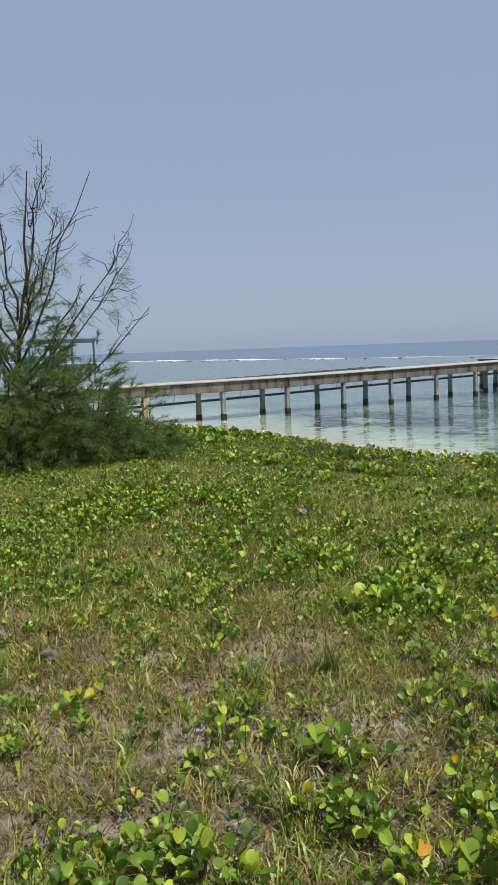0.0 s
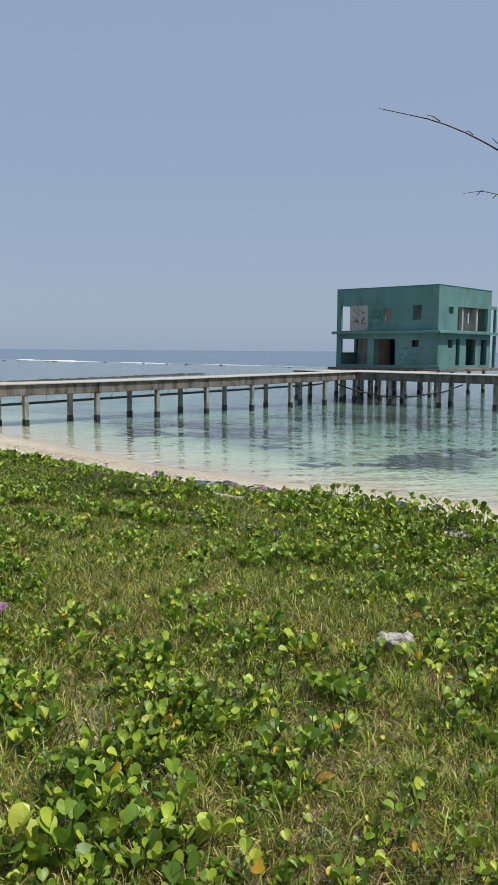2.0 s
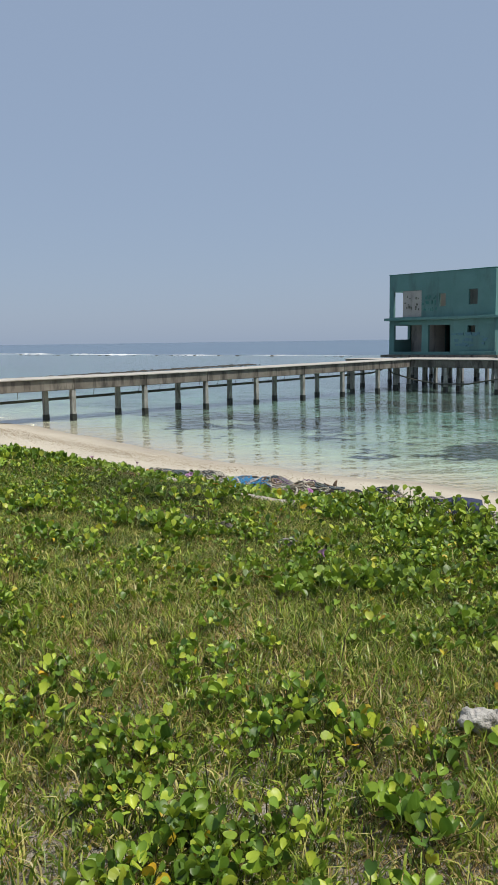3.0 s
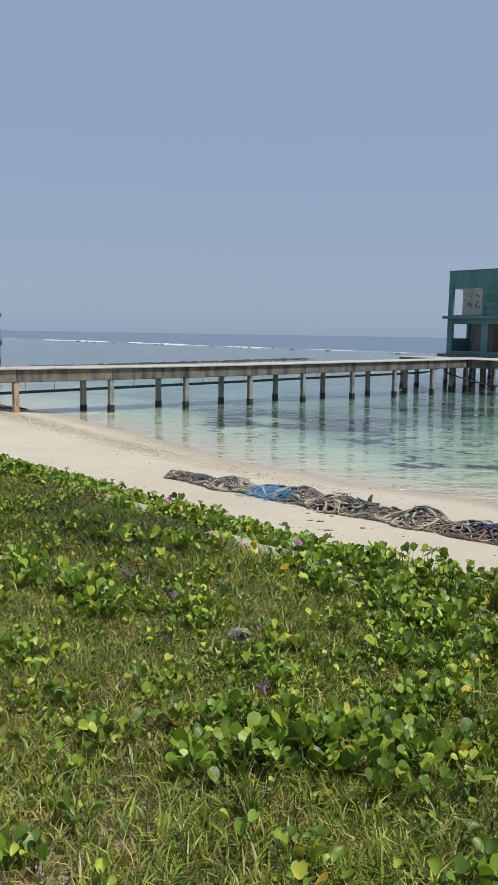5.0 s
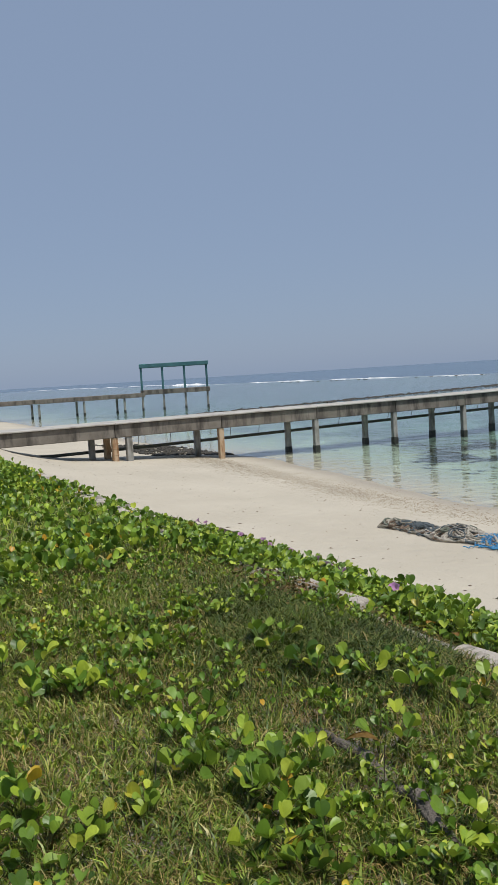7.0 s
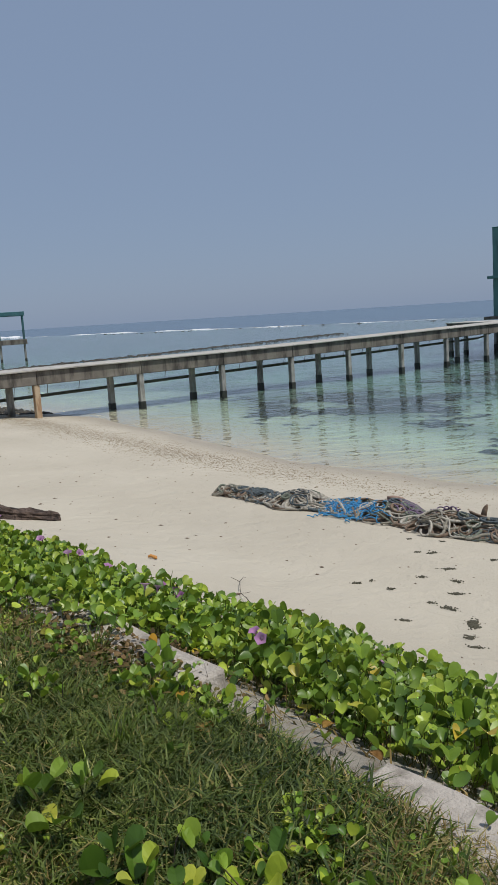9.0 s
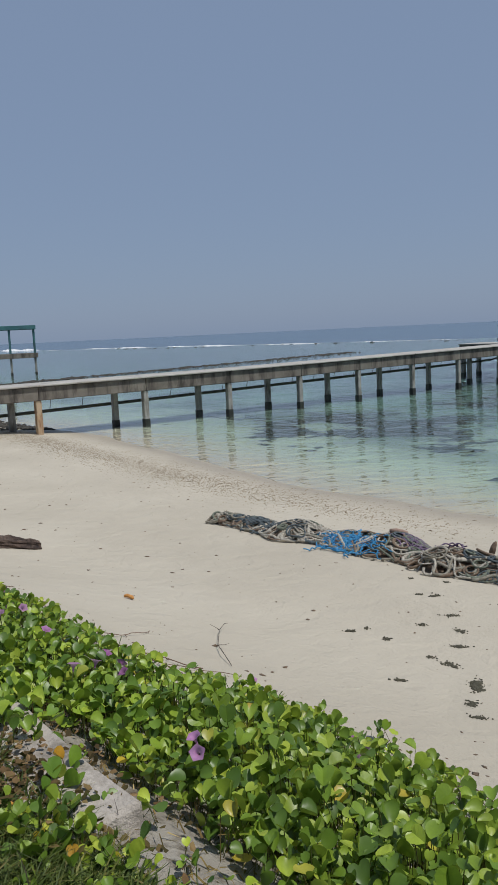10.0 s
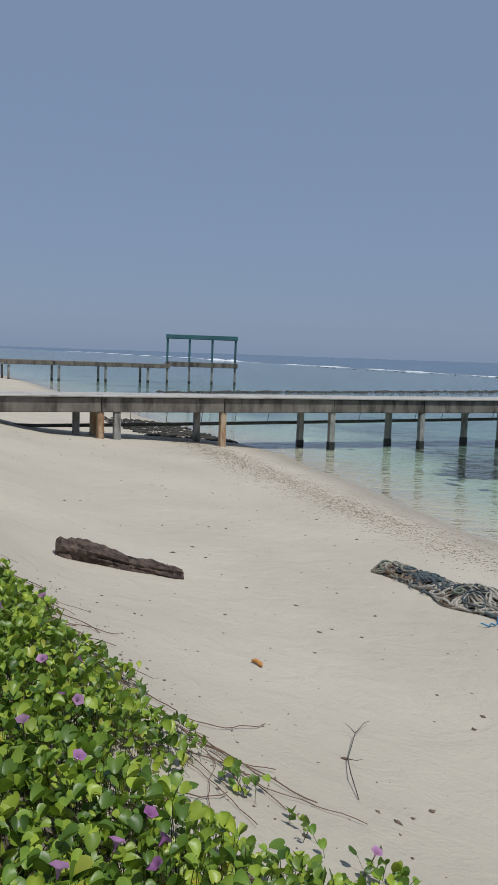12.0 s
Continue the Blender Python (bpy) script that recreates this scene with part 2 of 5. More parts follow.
# ---- ground: one sheet, meadow shelf, slope, beach and sea bed ----
PROFILE_X = (-4000, 5, 9, 11.9, 12.5, 13.0, 13.6, 14.2, 14.8, 15.6, 16.4, 17.4, 18.7, 21.6, 24.3, 27, 31, 38, 50, 80, 150, 400, 4600)
PROFILE_Z = (2.16, 2.17, 2.22, 2.18, 2.08, 1.80, 1.52, 1.26, 1.06, 0.85, 0.68, 0.57, 0.47, 0.27, 0.0, -0.22, -0.45, -0.8, -1.3, -1.6, -1.2, -6, -12)


def wobble(x, y):
    return (np.sin(x * 1.7 + y * 0.6) + np.sin(y * 1.3 - x * 0.8 + 1.0) + np.sin(x * 3.1 - y * 2.7) * 0.5) / 2.5


def height(x, y):
    """Height of the ground, for arrays or numbers."""
    shift = np.interp(y, (15.5, 18, 22, 30, 37), (0, -0.45, -0.6, 0.2, 0.9)) + 0.25 * np.sin(y * 0.23) * np.clip((x - 17) / 4, 0, 1)
    xs = np.where((x > 12.6) & (x < 80), x - shift * np.clip((x - 12.6) / 1.2, 0, 1), x)
    z = np.interp(xs, PROFILE_X, PROFILE_Z)
    return z + wobble(x, y) * np.where(x < 12, 0.035, 0.015)


def axis(near0, near1, step, far0, far1):
    inner = np.arange(near0, near1 + 1e-6, step)
    lo = near0 - np.cumsum(step * 1.35 ** np.arange(1, 60))
    hi = near1 + np.cumsum(step * 1.35 ** np.arange(1, 60))
    lo, hi = lo[lo > far0], hi[hi < far1]
    return np.concatenate(([far0], lo[::-1], inner, hi, [far1]))


gx, gy = axis(3, 30, 0.12, -4500, 4700), axis(1, 42, 0.14, -4500, 4700)
X, Y = np.meshgrid(gx, gy)
Z = height(X, Y)
nx, ny = len(gx), len(gy)
idx = np.arange(nx * ny).reshape(ny, nx)
quads = np.stack([idx[:-1, :-1], idx[:-1, 1:], idx[1:, 1:], idx[1:, :-1]], -1).reshape(-1, 4)
ground = mesh_np("ground", np.stack([X, Y, Z], -1).reshape(-1, 3), quads, SOIL, True)
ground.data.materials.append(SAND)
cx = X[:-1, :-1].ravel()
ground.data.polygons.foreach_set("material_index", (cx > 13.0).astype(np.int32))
tagged(ground, "pale coral sand beach below a grassy soil shelf", "ground", kind="structure")

# the sea: a clear lagoon up to the reef, then deep water
bm = bmesh.new()
bmesh.ops.create_grid(bm, x_segments=1, y_segments=1, size=0.5, matrix=Matrix.Translation((89, 100, 0)) @ Matrix.Diagonal((138, 9000, 1, 1)))
water = part("water", bm, WATER, None)
water.visible_shadow = False
tagged(water, "clear shallow turquoise lagoon water with ripples", "water", kind="structure")
bm = bmesh.new()
box(bm, 158, 4900, -4400, 4600, -3, 0.0)
tagged(part("water_offshore", bm, DEEP, None), "deep blue sea beyond the reef", "water", kind="structure")

# ---- pier ----
FRONT_X = (14.5, 19.02, 23.54, 28.10, 32.30, 36.40, 40.25, 44.25, 48.05, 51.8)
BACK_X = (14.0, 18.45, 23.0, 27.4, 31.55, 35.5, 39.35, 43.1, 47.05, 50.7)


def rise(x):
    return max(0.0, x - 34) * 0.0075


def pier_column(parent, x, y, w, top, material, label, foot=-0.5):
    bm = bmesh.new()
    low = float(height(np.float64(x), np.float64(y)))
    box(bm, x - w / 2, x + w / 2, y - w / 2, y + w / 2, min(low, 0.0) - 0.15 if low > 0 else low - 0.1, top, 0.02)
    col = part("column", bm, material, parent, label)
    if low < 0.12:
        bm = bmesh.new()
        box(bm, x - w / 2 - 0.012, x + w / 2 + 0.012, y - w / 2 - 0.012, y + w / 2 + 0.012, low - 0.1, 0.27 + random.uniform(-0.05, 0.05), 0.015)
        part("waterline_band", bm, ALGAE, col, "black wet algae band at the waterline")
    return col


pier = thing("pier", (20, 37.5, 0), "long weathered concrete pier on square columns over the lagoon", "pier")
spans = [9.0] + [x for x in FRONT_X] + [55.4]
for a, b in zip(spans, spans[1:]):
    zr = rise((a + b) / 2)
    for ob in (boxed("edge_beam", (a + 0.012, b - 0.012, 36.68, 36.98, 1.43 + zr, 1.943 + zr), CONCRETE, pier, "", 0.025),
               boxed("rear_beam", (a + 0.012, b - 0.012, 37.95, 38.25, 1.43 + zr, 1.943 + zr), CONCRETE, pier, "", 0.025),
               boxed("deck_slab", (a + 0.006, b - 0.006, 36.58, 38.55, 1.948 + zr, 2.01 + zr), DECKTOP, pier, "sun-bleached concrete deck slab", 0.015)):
        for v in ob.data.vertices:   # the deck climbs evenly seawards
            v.co.z += rise(v.co.x) - zr
for i, x in enumerate(FRONT_X):
    stained = i in (1, 2)
    pier_column(pier, x, 36.84, 0.225, 1.428 + rise(x), RUSTY if stained else COLUMN, "rust-stained concrete column" if stained else "")
for x in BACK_X:
    pier_column(pier, x, 38.1, 0.225, 1.428 + rise(x), COLUMN, "")
pier_column(pier, 19.6, 36.84, 0.24, 1.428, COLUMN, "")
pier_column(pier, 19.08, 38.1, 0.24, 1.428, RUSTY, "rust-stained concrete column")
for z in (0.75, 1.0, 1.2):
    boxed("rusty_hoop", (19.02 - 0.125, 19.02 + 0.125, 36.84 - 0.125, 36.84 + 0.125, z, z + 0.03), RUSTY, pier, "rusted band round a column", 0.004)
bm = bmesh.new()
tube(bm, [(9, 38.4, 1.45), (13, 38.42, 1.0), (17, 38.42, 0.82), (21, 38.4, 0.84), (28, 38.42, 0.92), (36, 38.42, 1.02), (44, 38.42, 1.12), (51, 38.42, 1.2), (53.0, 38.3, 1.25)], 0.065, 8)
pipe = part("water_pipe", bm, PIPE, None, "", True)
tagged(pipe, "dark old pipe slung under the pier deck", "pipe")
for x in np.arange(20.5, 51, 1.4):
    bm = bmesh.new()
    zz = 0.84 + (x - 21) * 0.0118
    tube(bm, [(x, 38.42, zz - 0.09), (x, 38.42, zz + 0.06), (x + 0.02, 38.3, 1.45 + rise(x))], 0.012, 4)
    part("hanger", bm, PIPE, pipe)
# cross pier and the walkway to the house
cross = thing("cross_pier", (56, 30, 0), "concrete cross pier leading along to the stilt house", "pier")
ys = [42.5, 38.3, 34.2, 30.4, 26.4, 22.4, 18.4]
zc = 0.15
for a, b in zip(ys[1:], ys):
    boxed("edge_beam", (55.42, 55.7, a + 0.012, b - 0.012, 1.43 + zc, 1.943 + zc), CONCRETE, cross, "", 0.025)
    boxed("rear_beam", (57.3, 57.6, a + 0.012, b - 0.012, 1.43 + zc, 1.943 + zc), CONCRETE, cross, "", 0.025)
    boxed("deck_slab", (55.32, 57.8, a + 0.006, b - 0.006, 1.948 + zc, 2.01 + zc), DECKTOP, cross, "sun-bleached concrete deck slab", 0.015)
for y in ys[:-1]:
    for x in (55.56, 57.2):
        pier_column(cross, x, y - 0.25, 0.24, 1.425 + zc, COLUMN, "")
for a, b in ((57.81, 62.3), (62.3, 66.6)):
    boxed("deck_slab", (a + 0.006, b - 0.006, 36.4, 43.6, 1.88, 1.995), DECKTOP, cross, "sun-bleached concrete deck slab", 0.015)
    for y in (36.7, 40.0, 43.3):
        boxed("rear_beam", (a + 0.012, b - 0.012, y - 0.14, y + 0.14, 1.5, 1.875), CONCRETE, cross, "", 0.02)
for x in (58.6, 62.2, 66.0):
    for y in (36.7, 40.0, 43.3):
        pier_column(cross, x, y, 0.24, 1.495, COLUMN, "")
for pts in (((55.2, 38.6, 1.6), (55.15, 38.0, 1.15), (55.1, 36.2, 0.75), (55.1, 34.2, 0.5), (55.1, 32.0, 0.55), (55.1, 29.5, 1.0), (55.3, 28.3, 1.5)),
            ((53.0, 38.3, 1.25), (54.2, 38.5, 1.35), (55.2, 38.6, 1.6))):
    bm = bmesh.new()
    tube(bm, pts, 0.05, 7)
    tagged(part("slack_hose", bm, PIPE, None, "", True), "black slack hose hanging under the cross pier", "hose")

# ---- stilt house ----


def wall(name, plane, at, thick, u0, u1, z0, z1, holes, material, parent, label=""):
    """A wall with thickness and rectangular openings. plane 'x' or 'y': what is constant. holes: u0, u1, z0, z1."""
    us = sorted({u0, u1, *[h for o in holes for h in o[:2]]})
    zs = sorted({z0, z1, *[h for o in holes for h in o[2:]]})
    bm = bmesh.new()
    grid = {}
    def vert(u, z):
        if (u, z) not in grid:
            grid[u, z] = bm.verts.new((at, u, z) if plane == "x" else (u, at, z))
        return grid[u, z]
    fs = []
    for a, b in zip(us, us[1:]):
        for c, d in zip(zs, zs[1:]):
            if not any(o[0] <= a and b <= o[1] and o[2] <= c and d <= o[3] for o in holes):
                fs.append(bm.faces.new((vert(a, c), vert(b, c), vert(b, d), vert(a, d))))
    ext = bmesh.ops.extrude_face_region(bm, geom=fs)
    vs = [v for v in ext["geom"] if isinstance(v, bmesh.types.BMVert)]
    bmesh.ops.translate(bm, vec=(thick, 0, 0) if plane == "x" else (0, thick, 0), verts=vs)
    bmesh.ops.recalc_face_normals(bm, faces=bm.faces)
    return part(name, bm, material, parent, label)


SMUDGE = worn("faded_blue_smudge", (0.07, 0.17, 0.22), (0.10, 0.23, 0.28), (0.07, 0.16, 0.18), 0.8, 3, 12, 0.2)
house = thing("stilt_house", (72, 42, 0), "abandoned two-storey teal concrete house on stilts over the water", "house")
HX0, HX1, HY0, HY1 = 67.2, 76.6, 36.75, 46.95
wall("wall", "x", HX0, 0.25, HY0, HY1, 2.2, 9.05, [(43.65, 46.5, 5.43, 7.65), (43.6, 46.45, 2.45, 4.72), (40.8, 42.97, 2.45, 4.68), (41.3, 41.95, 6.22, 7.28), (38.35, 39.15, 6.28, 7.5), (38.53, 39.22, 4.02, 4.58)], TEAL, house, "teal painted wall with glassless openings")
wall("wall", "y", HY0 + 0.002, 0.25, HX0 + 0.252, HX1, 2.2, 9.05, [(68.9, 69.7, 6.8, 7.36), (70.5, 76.2, 5.45, 7.45), (68.95, 69.75, 3.95, 4.61), (70.35, 71.05, 2.45, 4.72), (72.2, 74.0, 2.45, 4.72), (75.0, 76.2, 2.45, 4.72)], TEAL, house, "teal painted wall with glassless openings")
wall("wall", "y", HY1 - 0.252, 0.25, HX0 + 0.252, HX1, 2.2, 9.05, [(67.7, 70.0, 5.43, 7.65), (67.7, 70.0, 3.5, 4.72), (72, 74, 6, 7.4)], TEAL, house)
wall("wall", "x", HX1 + 0.002, 0.25, HY0, HY1, 2.2, 9.05, [(38, 40, 5.6, 7.4), (42, 44, 2.5, 4.6)], TEAL, house)
wall("infill_wall", "x", HX0 + 0.06, 0.12, 43.66, 45.58, 5.44, 7.64, [], GREYWALL, house, "bare grey plaster infill with dark scrawls")
wall("infill_wall", "y", HY0 + 1.3, 0.12, 71.3, 76.15, 5.44, 7.44, [(72.9, 73.5, 5.44, 7.2), (74.9, 75.4, 6.2, 7.1)], GREYWALL, house, "bare grey plaster infill")
wall("inner_wall", "x", 70.2, 0.15, 43.4, HY1 - 0.27, 2.2, 9.0, [], GREYWALL, house, "bare grey plaster wall with dark scrawls")
wall("inner_wall", "y", 43.25, 0.15, HX0 + 0.26, 70.35, 2.2, 9.0, [], GREYWALL, house, "bare grey plaster wall")
wall("inner_wall", "y", 39.6, 0.15, 69.9, HX1 - 0.02, 5.44, 9.0, [(71.2, 72.2, 5.44, 7.4), (74.6, 75.4, 6.2, 7.2)], GREYWALL, house, "bare grey plaster wall")
wall("inner_wall", "y", 40.3, 0.15, 69.9, HX1 - 0.02, 2.2, 5.1, [(72.3, 73.4, 2.2, 4.4)], GREYWALL, house)
boxed("floor_slab", (HX0 - 0.55, 78.2, HY0 - 0.55, HY1 + 0.55, 1.95, 2.19), CONCRETE, house, "bare concrete ground floor slab", 0.02)
boxed("ledge", (HX0 - 0.45, HX0 - 0.002, HY0 - 0.45, HY1 + 0.25, 5.13, 5.36), TEAL, house, "", 0.02)
boxed("ledge", (HX0, 78.2, HY0 - 0.45, HY0 - 0.002, 5.13, 5.36), TEAL, house, "", 0.02)
boxed("floor_slab", (HX0 + 0.26, HX1 - 0.01, HY0 + 0.26, HY1 - 0.26, 5.12, 5.42), GREYWALL, house, "", 0.01)
# only the roof's edge shows; its depth is added to shade the infill wall
boxed("roof_slab", (HX0 - 0.03, HX1 + 0.28, HY0 - 0.03, HY0 + 2.2, 9.06, 9.13), TEAL_TRIM, house, "flat teal roof slab, its unseen depth added to shade the front infill", 0.02)
boxed("coping", (HX0 - 0.03, HX0 + 0.28, HY0 + 2.21, HY1 + 0.03, 9.06, 9.12), TEAL_TRIM, house, "thin dark coping on the open wall top", 0.01)
boxed("coping", (HX1 - 0.03, HX1 + 0.28, HY0 + 2.21, HY1 + 0.03, 9.06, 9.12), TEAL_TRIM, house, "", 0.01)
boxed("coping", (HX0 + 0.29, HX1 - 0.04, HY1 - 0.28, HY1 + 0.03, 9.06, 9.12), TEAL_TRIM, house, "", 0.01)
wall("inner_wall", "x", 68.9, 0.15, HY0 + 2.25, 43.24, 5.44, 8.8, [(40.1, 40.6, 6.0, 7.4)], GREYWALL, house, "bare grey plaster wall")
for x, y in ((71.7, 36.9), (74.4, 36.9)):
    boxed("post", (x - 0.14, x + 0.14, y, y + 0.25, 5.4, 7.45), GREYWALL, house, "pale plaster post", 0.01)
boxed("side_beam", (HX1 + 0.26, 78.1, HY0, HY0 + 0.25, 7.45, 7.75), TEAL, house, "", 0.01)
for z0, z1 in ((2.2, 5.09), (5.39, 7.44)):
    boxed("post", (77.85, 78.1, HY0, HY0 + 0.25, z0, z1), TEAL, house, "", 0.01)
ink = random.Random(31)


def scrawls(x, u0, u1, z0, z1, num, long, material, label):
    """Short illegible strokes in rows on a wall that faces the shore."""
    for k in range(num):
        u, z = ink.uniform(u0, u1), z0 + (z1 - z0) * (k % 3 + ink.uniform(0.1, 0.7)) / 3
        boxed("scrawl", (x - 0.006 - k * 0.002, x - 0.001, u, u + ink.uniform(0.3, 1) * long, z, z + ink.uniform(0.04, 0.24)), material, house, label, 0)


scrawls(HX0 + 0.06, 43.9, 45.3, 5.9, 7.2, 16, 0.2, PIPE, "dark illegible scrawl")
scrawls(HX0, 42.0, 43.45, 5.8, 7.2, 30, 0.2, TEAL_TRIM, "dark illegible scrawl")
scrawls(HX0, 37.3, 40.5, 2.8, 4.0, 34, 0.5, SMUDGE, "faded blue paint smudge")
boxed("parapet", (HX0 - 0.3, HX0 - 0.02, HY0 - 0.3, 39.9, 2.2, 2.5), TEAL, house, "", 0.02)
for x in (67.6, 70.4, 73.4, 76.3):
    for y in (37.0, 40.2, 43.4, 46.6):
        pier_column(house, x, y, 0.25, 1.945, COLUMN, "")

# ---- far jetty with the open frame shelter ----
jetty = thing("far_jetty", (30, 96, 0), "low grey concrete jetty far across the water", "jetty")
jx = [-12, -7, -2, 3, 8, 13, 18.3, 23.5, 28.7, 33.8, 38.6, 41.6]
for a, b in zip(jx, jx[1:]):
    zz = 1.88 + (40 - (a + b) / 2) * 0.004
    boxed("deck_beam", (a + 0.02, b - 0.02, 97.4, 99.4, zz - 0.25, zz + 0.24), CONCRETE, jetty, "", 0.03)
for x in jx[:-1]:
    for dx, y in ((0, 99.1), (0.5, 97.7)):
        pier_column(jetty, x + dx, y, 0.22, 1.62, COLUMN, "")
shelter = thing("open_shelter", (45, 96, 0), "roofed teal open frame shelter at the jetty's end", "shelter")
boxed("floor_slab", (41.0, 49.25, 95.6, 98.2, 1.86, 2.4), CONCRETE, shelter, "", 0.03)
boxed("roof", (41.0, 49.2, 95.6, 98.2, 5.03, 5.5), SLATE_TEAL, shelter, "flat teal roof", 0.03)
for x in (41.2, 43.7, 46.3, 48.95):
    boxed("post", (x - 0.12, x + 0.12, 95.78, 96.02, 2.39, 5.04), SLATE_TEAL, shelter, "slim teal post", 0.02)
    pier_column(shelter, x, 95.95, 0.24, 1.87, COLUMN, "")

pivot = Matrix.Translation((49.1, 96.0, 0))
shelter.matrix_basis = pivot @ Matrix.Rotation(radians(-19), 4, "Z") @ pivot.inverted() @ shelter.matrix_basis

# ---- reef, rocks and surf ----


def lump(bm, at, r, seed, flat=0.6, sub=2):
    g = bmesh.ops.create_icosphere(bm, subdivisions=sub, radius=1)
    for v in g["verts"]:
        k = 0.75 + 0.5 * noise.noise(v.co * 1.6 + Vector((seed * 3.1, seed * 1.7, seed)))
        v.co = Vector(at) + Vector((v.co.x * r * k, v.co.y * r * k, v.co.z * r * k * flat))


rng = np.random.default_rng(4)
bm = bmesh.new()
for i in range(900):
    s = rng.random()
    x, y = 34 + s * 62, 77.0 + s * 16 + rng.normal(0, 0.9)
    lump(bm, (x, y, -0.03), 0.2 + 0.3 * rng.random() ** 2, i, 0.4, 1)
tagged(part("rock_bank", bm, ROCK, None), "low bank of dark reef rocks awash in the lagoon", "rocks", kind="stuff")
FOAM = worn("white_surf_foam", (0.72, 0.74, 0.75), (0.85, 0.86, 0.86), (0.5, 0.55, 0.58), 0.9, 0.2, 2, 0.6)
for k, (y0, y1, wmax, hmax, xb) in enumerate(((120, 152, 1.0, .14, 158), (158, 330, 1.5, 0.24, 156), (345, 420, 3, 0.7, 166), (430, 900, 3, 0.4, 178))):
    n = 90
    yy = np.linspace(y0, y1, n)
    env = np.sin(np.linspace(0, np.pi, n)) ** 0.4
    vs, fs = [], []
    prof = ((-1, 0), (-0.6, 0.35), (-0.1, 1), (0.4, 0.75), (1, 0))
    for j in range(n):
        gap = 0.15 + 0.85 * min(1.0, max(0.0, 0.6 + 1.6 * noise.noise(Vector((yy[j] * 0.05, k * 7.0, 0)))))
        w = wmax * env[j] * (0.7 + 0.6 * rng.random()) * gap
        hgt = hmax * env[j] * (0.5 + 0.8 * rng.random()) * gap - 0.01
        for a, b in prof:
            vs.append((xb + 4 * math.sin(yy[j] * 0.03) + a * w, yy[j], -0.02 + b * hgt))
    for j in range(n - 1):
        for m in range(4):
            a = j * 5 + m
            fs.append((a, a + 1, a + 6, a + 5))
    ob = mesh_np("surf", np.array(vs), np.array(fs), FOAM)
    tagged(ob, "white line of surf breaking on the reef", "surf", kind="stuff")
bm = bmesh.new()
for i in range(70):
    y = 110 + 170 * rng.random()
    lump(bm, (147 + 3 * math.sin(y * 0.05) + rng.normal(0, 1.2), y, -0.03), 0.25 + 0.7 * rng.random() ** 3, i + 50, 0.3, 1)
tagged(part("reef_rocks", bm, ROCK, None), "scattered dark rocks along the reef edge", "rocks", kind="stuff")

# dark seagrass beds on the lagoon floor
SEAGRASS = worn("dark_seagrass", (0.016, 0.024, 0.016), (0.04, 0.055, 0.036), (0.01, 0.014, 0.01), 0.9, 1.5, 12, 1.0)
for bx, by, rx, ry, seed in ((33.0, 29.5, 6.5, 9.0, 1.0), (31.5, 17.5, 5, 4.5, 5.0), (45, 28, 8, 9, 9.0)):
    step = 0.3
    us, vs_ = np.arange(bx - rx, bx + rx, step), np.arange(by - ry, by + ry, step)
    gxx, gyy = np.meshgrid(us, vs_)
    zz = height(gxx, gyy) + 0.05 + 0.05 * np.sin(gxx * 7.1) * np.sin(gyy * 6.3)
    ids = np.arange(gxx.size).reshape(gxx.shape)
    q = []
    for r in range(len(vs_) - 1):
        for c in range(len(us) - 1):
            rad = math.hypot((us[c] - bx) / rx, (vs_[r] - by) / ry)
            if noise.noise(Vector((us[c] * 0.45, vs_[r] * 0.45, seed))) + 0.6 * noise.noise(Vector((us[c] * 1.7, vs_[r] * 1.7, seed))) > rad * 1.2 - 0.55:
                q.append((ids[r, c], ids[r, c + 1], ids[r + 1, c + 1], ids[r + 1, c]))
    ob = mesh_np("seagrass_bed", np.stack([gxx, gyy, zz], -1).reshape(-1, 3), np.array(q), SEAGRASS)
    tagged(ob, "dark patchy seagrass bed under the clear water", "seagrass", kind="stuff")

# ---- broken concrete edging along the shelf ----
edging = thing("concrete_edging", (12.3, 10, 2.1), "broken pale concrete edging strip half overgrown by vines", "edging", kind="structure")
y = 5.2
while y < 20:
    ln = random.uniform(0.9, 1.7)
    x0 = 12.23 + random.uniform(-0.03, 0.03) + 0.03 * math.sin(y)
    z = 2.135 + random.uniform(-0.03, 0.02)
    bm = bmesh.new()
    box(bm, x0, x0 + 0.27, y, y + ln - 0.03, z - 0.3, z + 0.05, 0.015)
    bmesh.ops.subdivide_edges(bm, edges=bm.edges, cuts=4, use_grid_fill=True)
    for v in bm.verts:
        v.co += noise.noise_vector(v.co * 4) * 0.03 + noise.noise_vector(v.co * 14) * 0.012
    bmesh.ops.rotate(bm, cent=(x0, y, z), matrix=Euler((random.uniform(-.03, .03), random.uniform(-.04, .08), random.uniform(-.05, .05))).to_matrix(), verts=bm.verts)
    part("slab", bm, SLAB, edging)
    y += ln + random.choice((0, 0.1, 0.35, 0.8))

# ---- meadow: grass and beach vines ----
rng = np.random.default_rng(11)


def scatter(n, x0, x1, y0, y1):
    return x0 + (x1 - x0) * rng.random(n), y0 + (y1 - y0) * rng.random(n)


def field(x, y, s, seed=0.0):
    """Smooth uneven cover between 0 and 1."""
    a = np.sin(x * s + 1.3 * np.sin(y * s * 0.7 + seed) + seed) + np.sin(y * s * 1.2 + 1.7 * np.sin(x * s * 0.6 - seed))
    b = np.sin(x * s * 2.3 - y * s * 1.9 + seed * 2) * 0.6
    return np.clip(0.5 + (a + b) / 4.5, 0, 1)


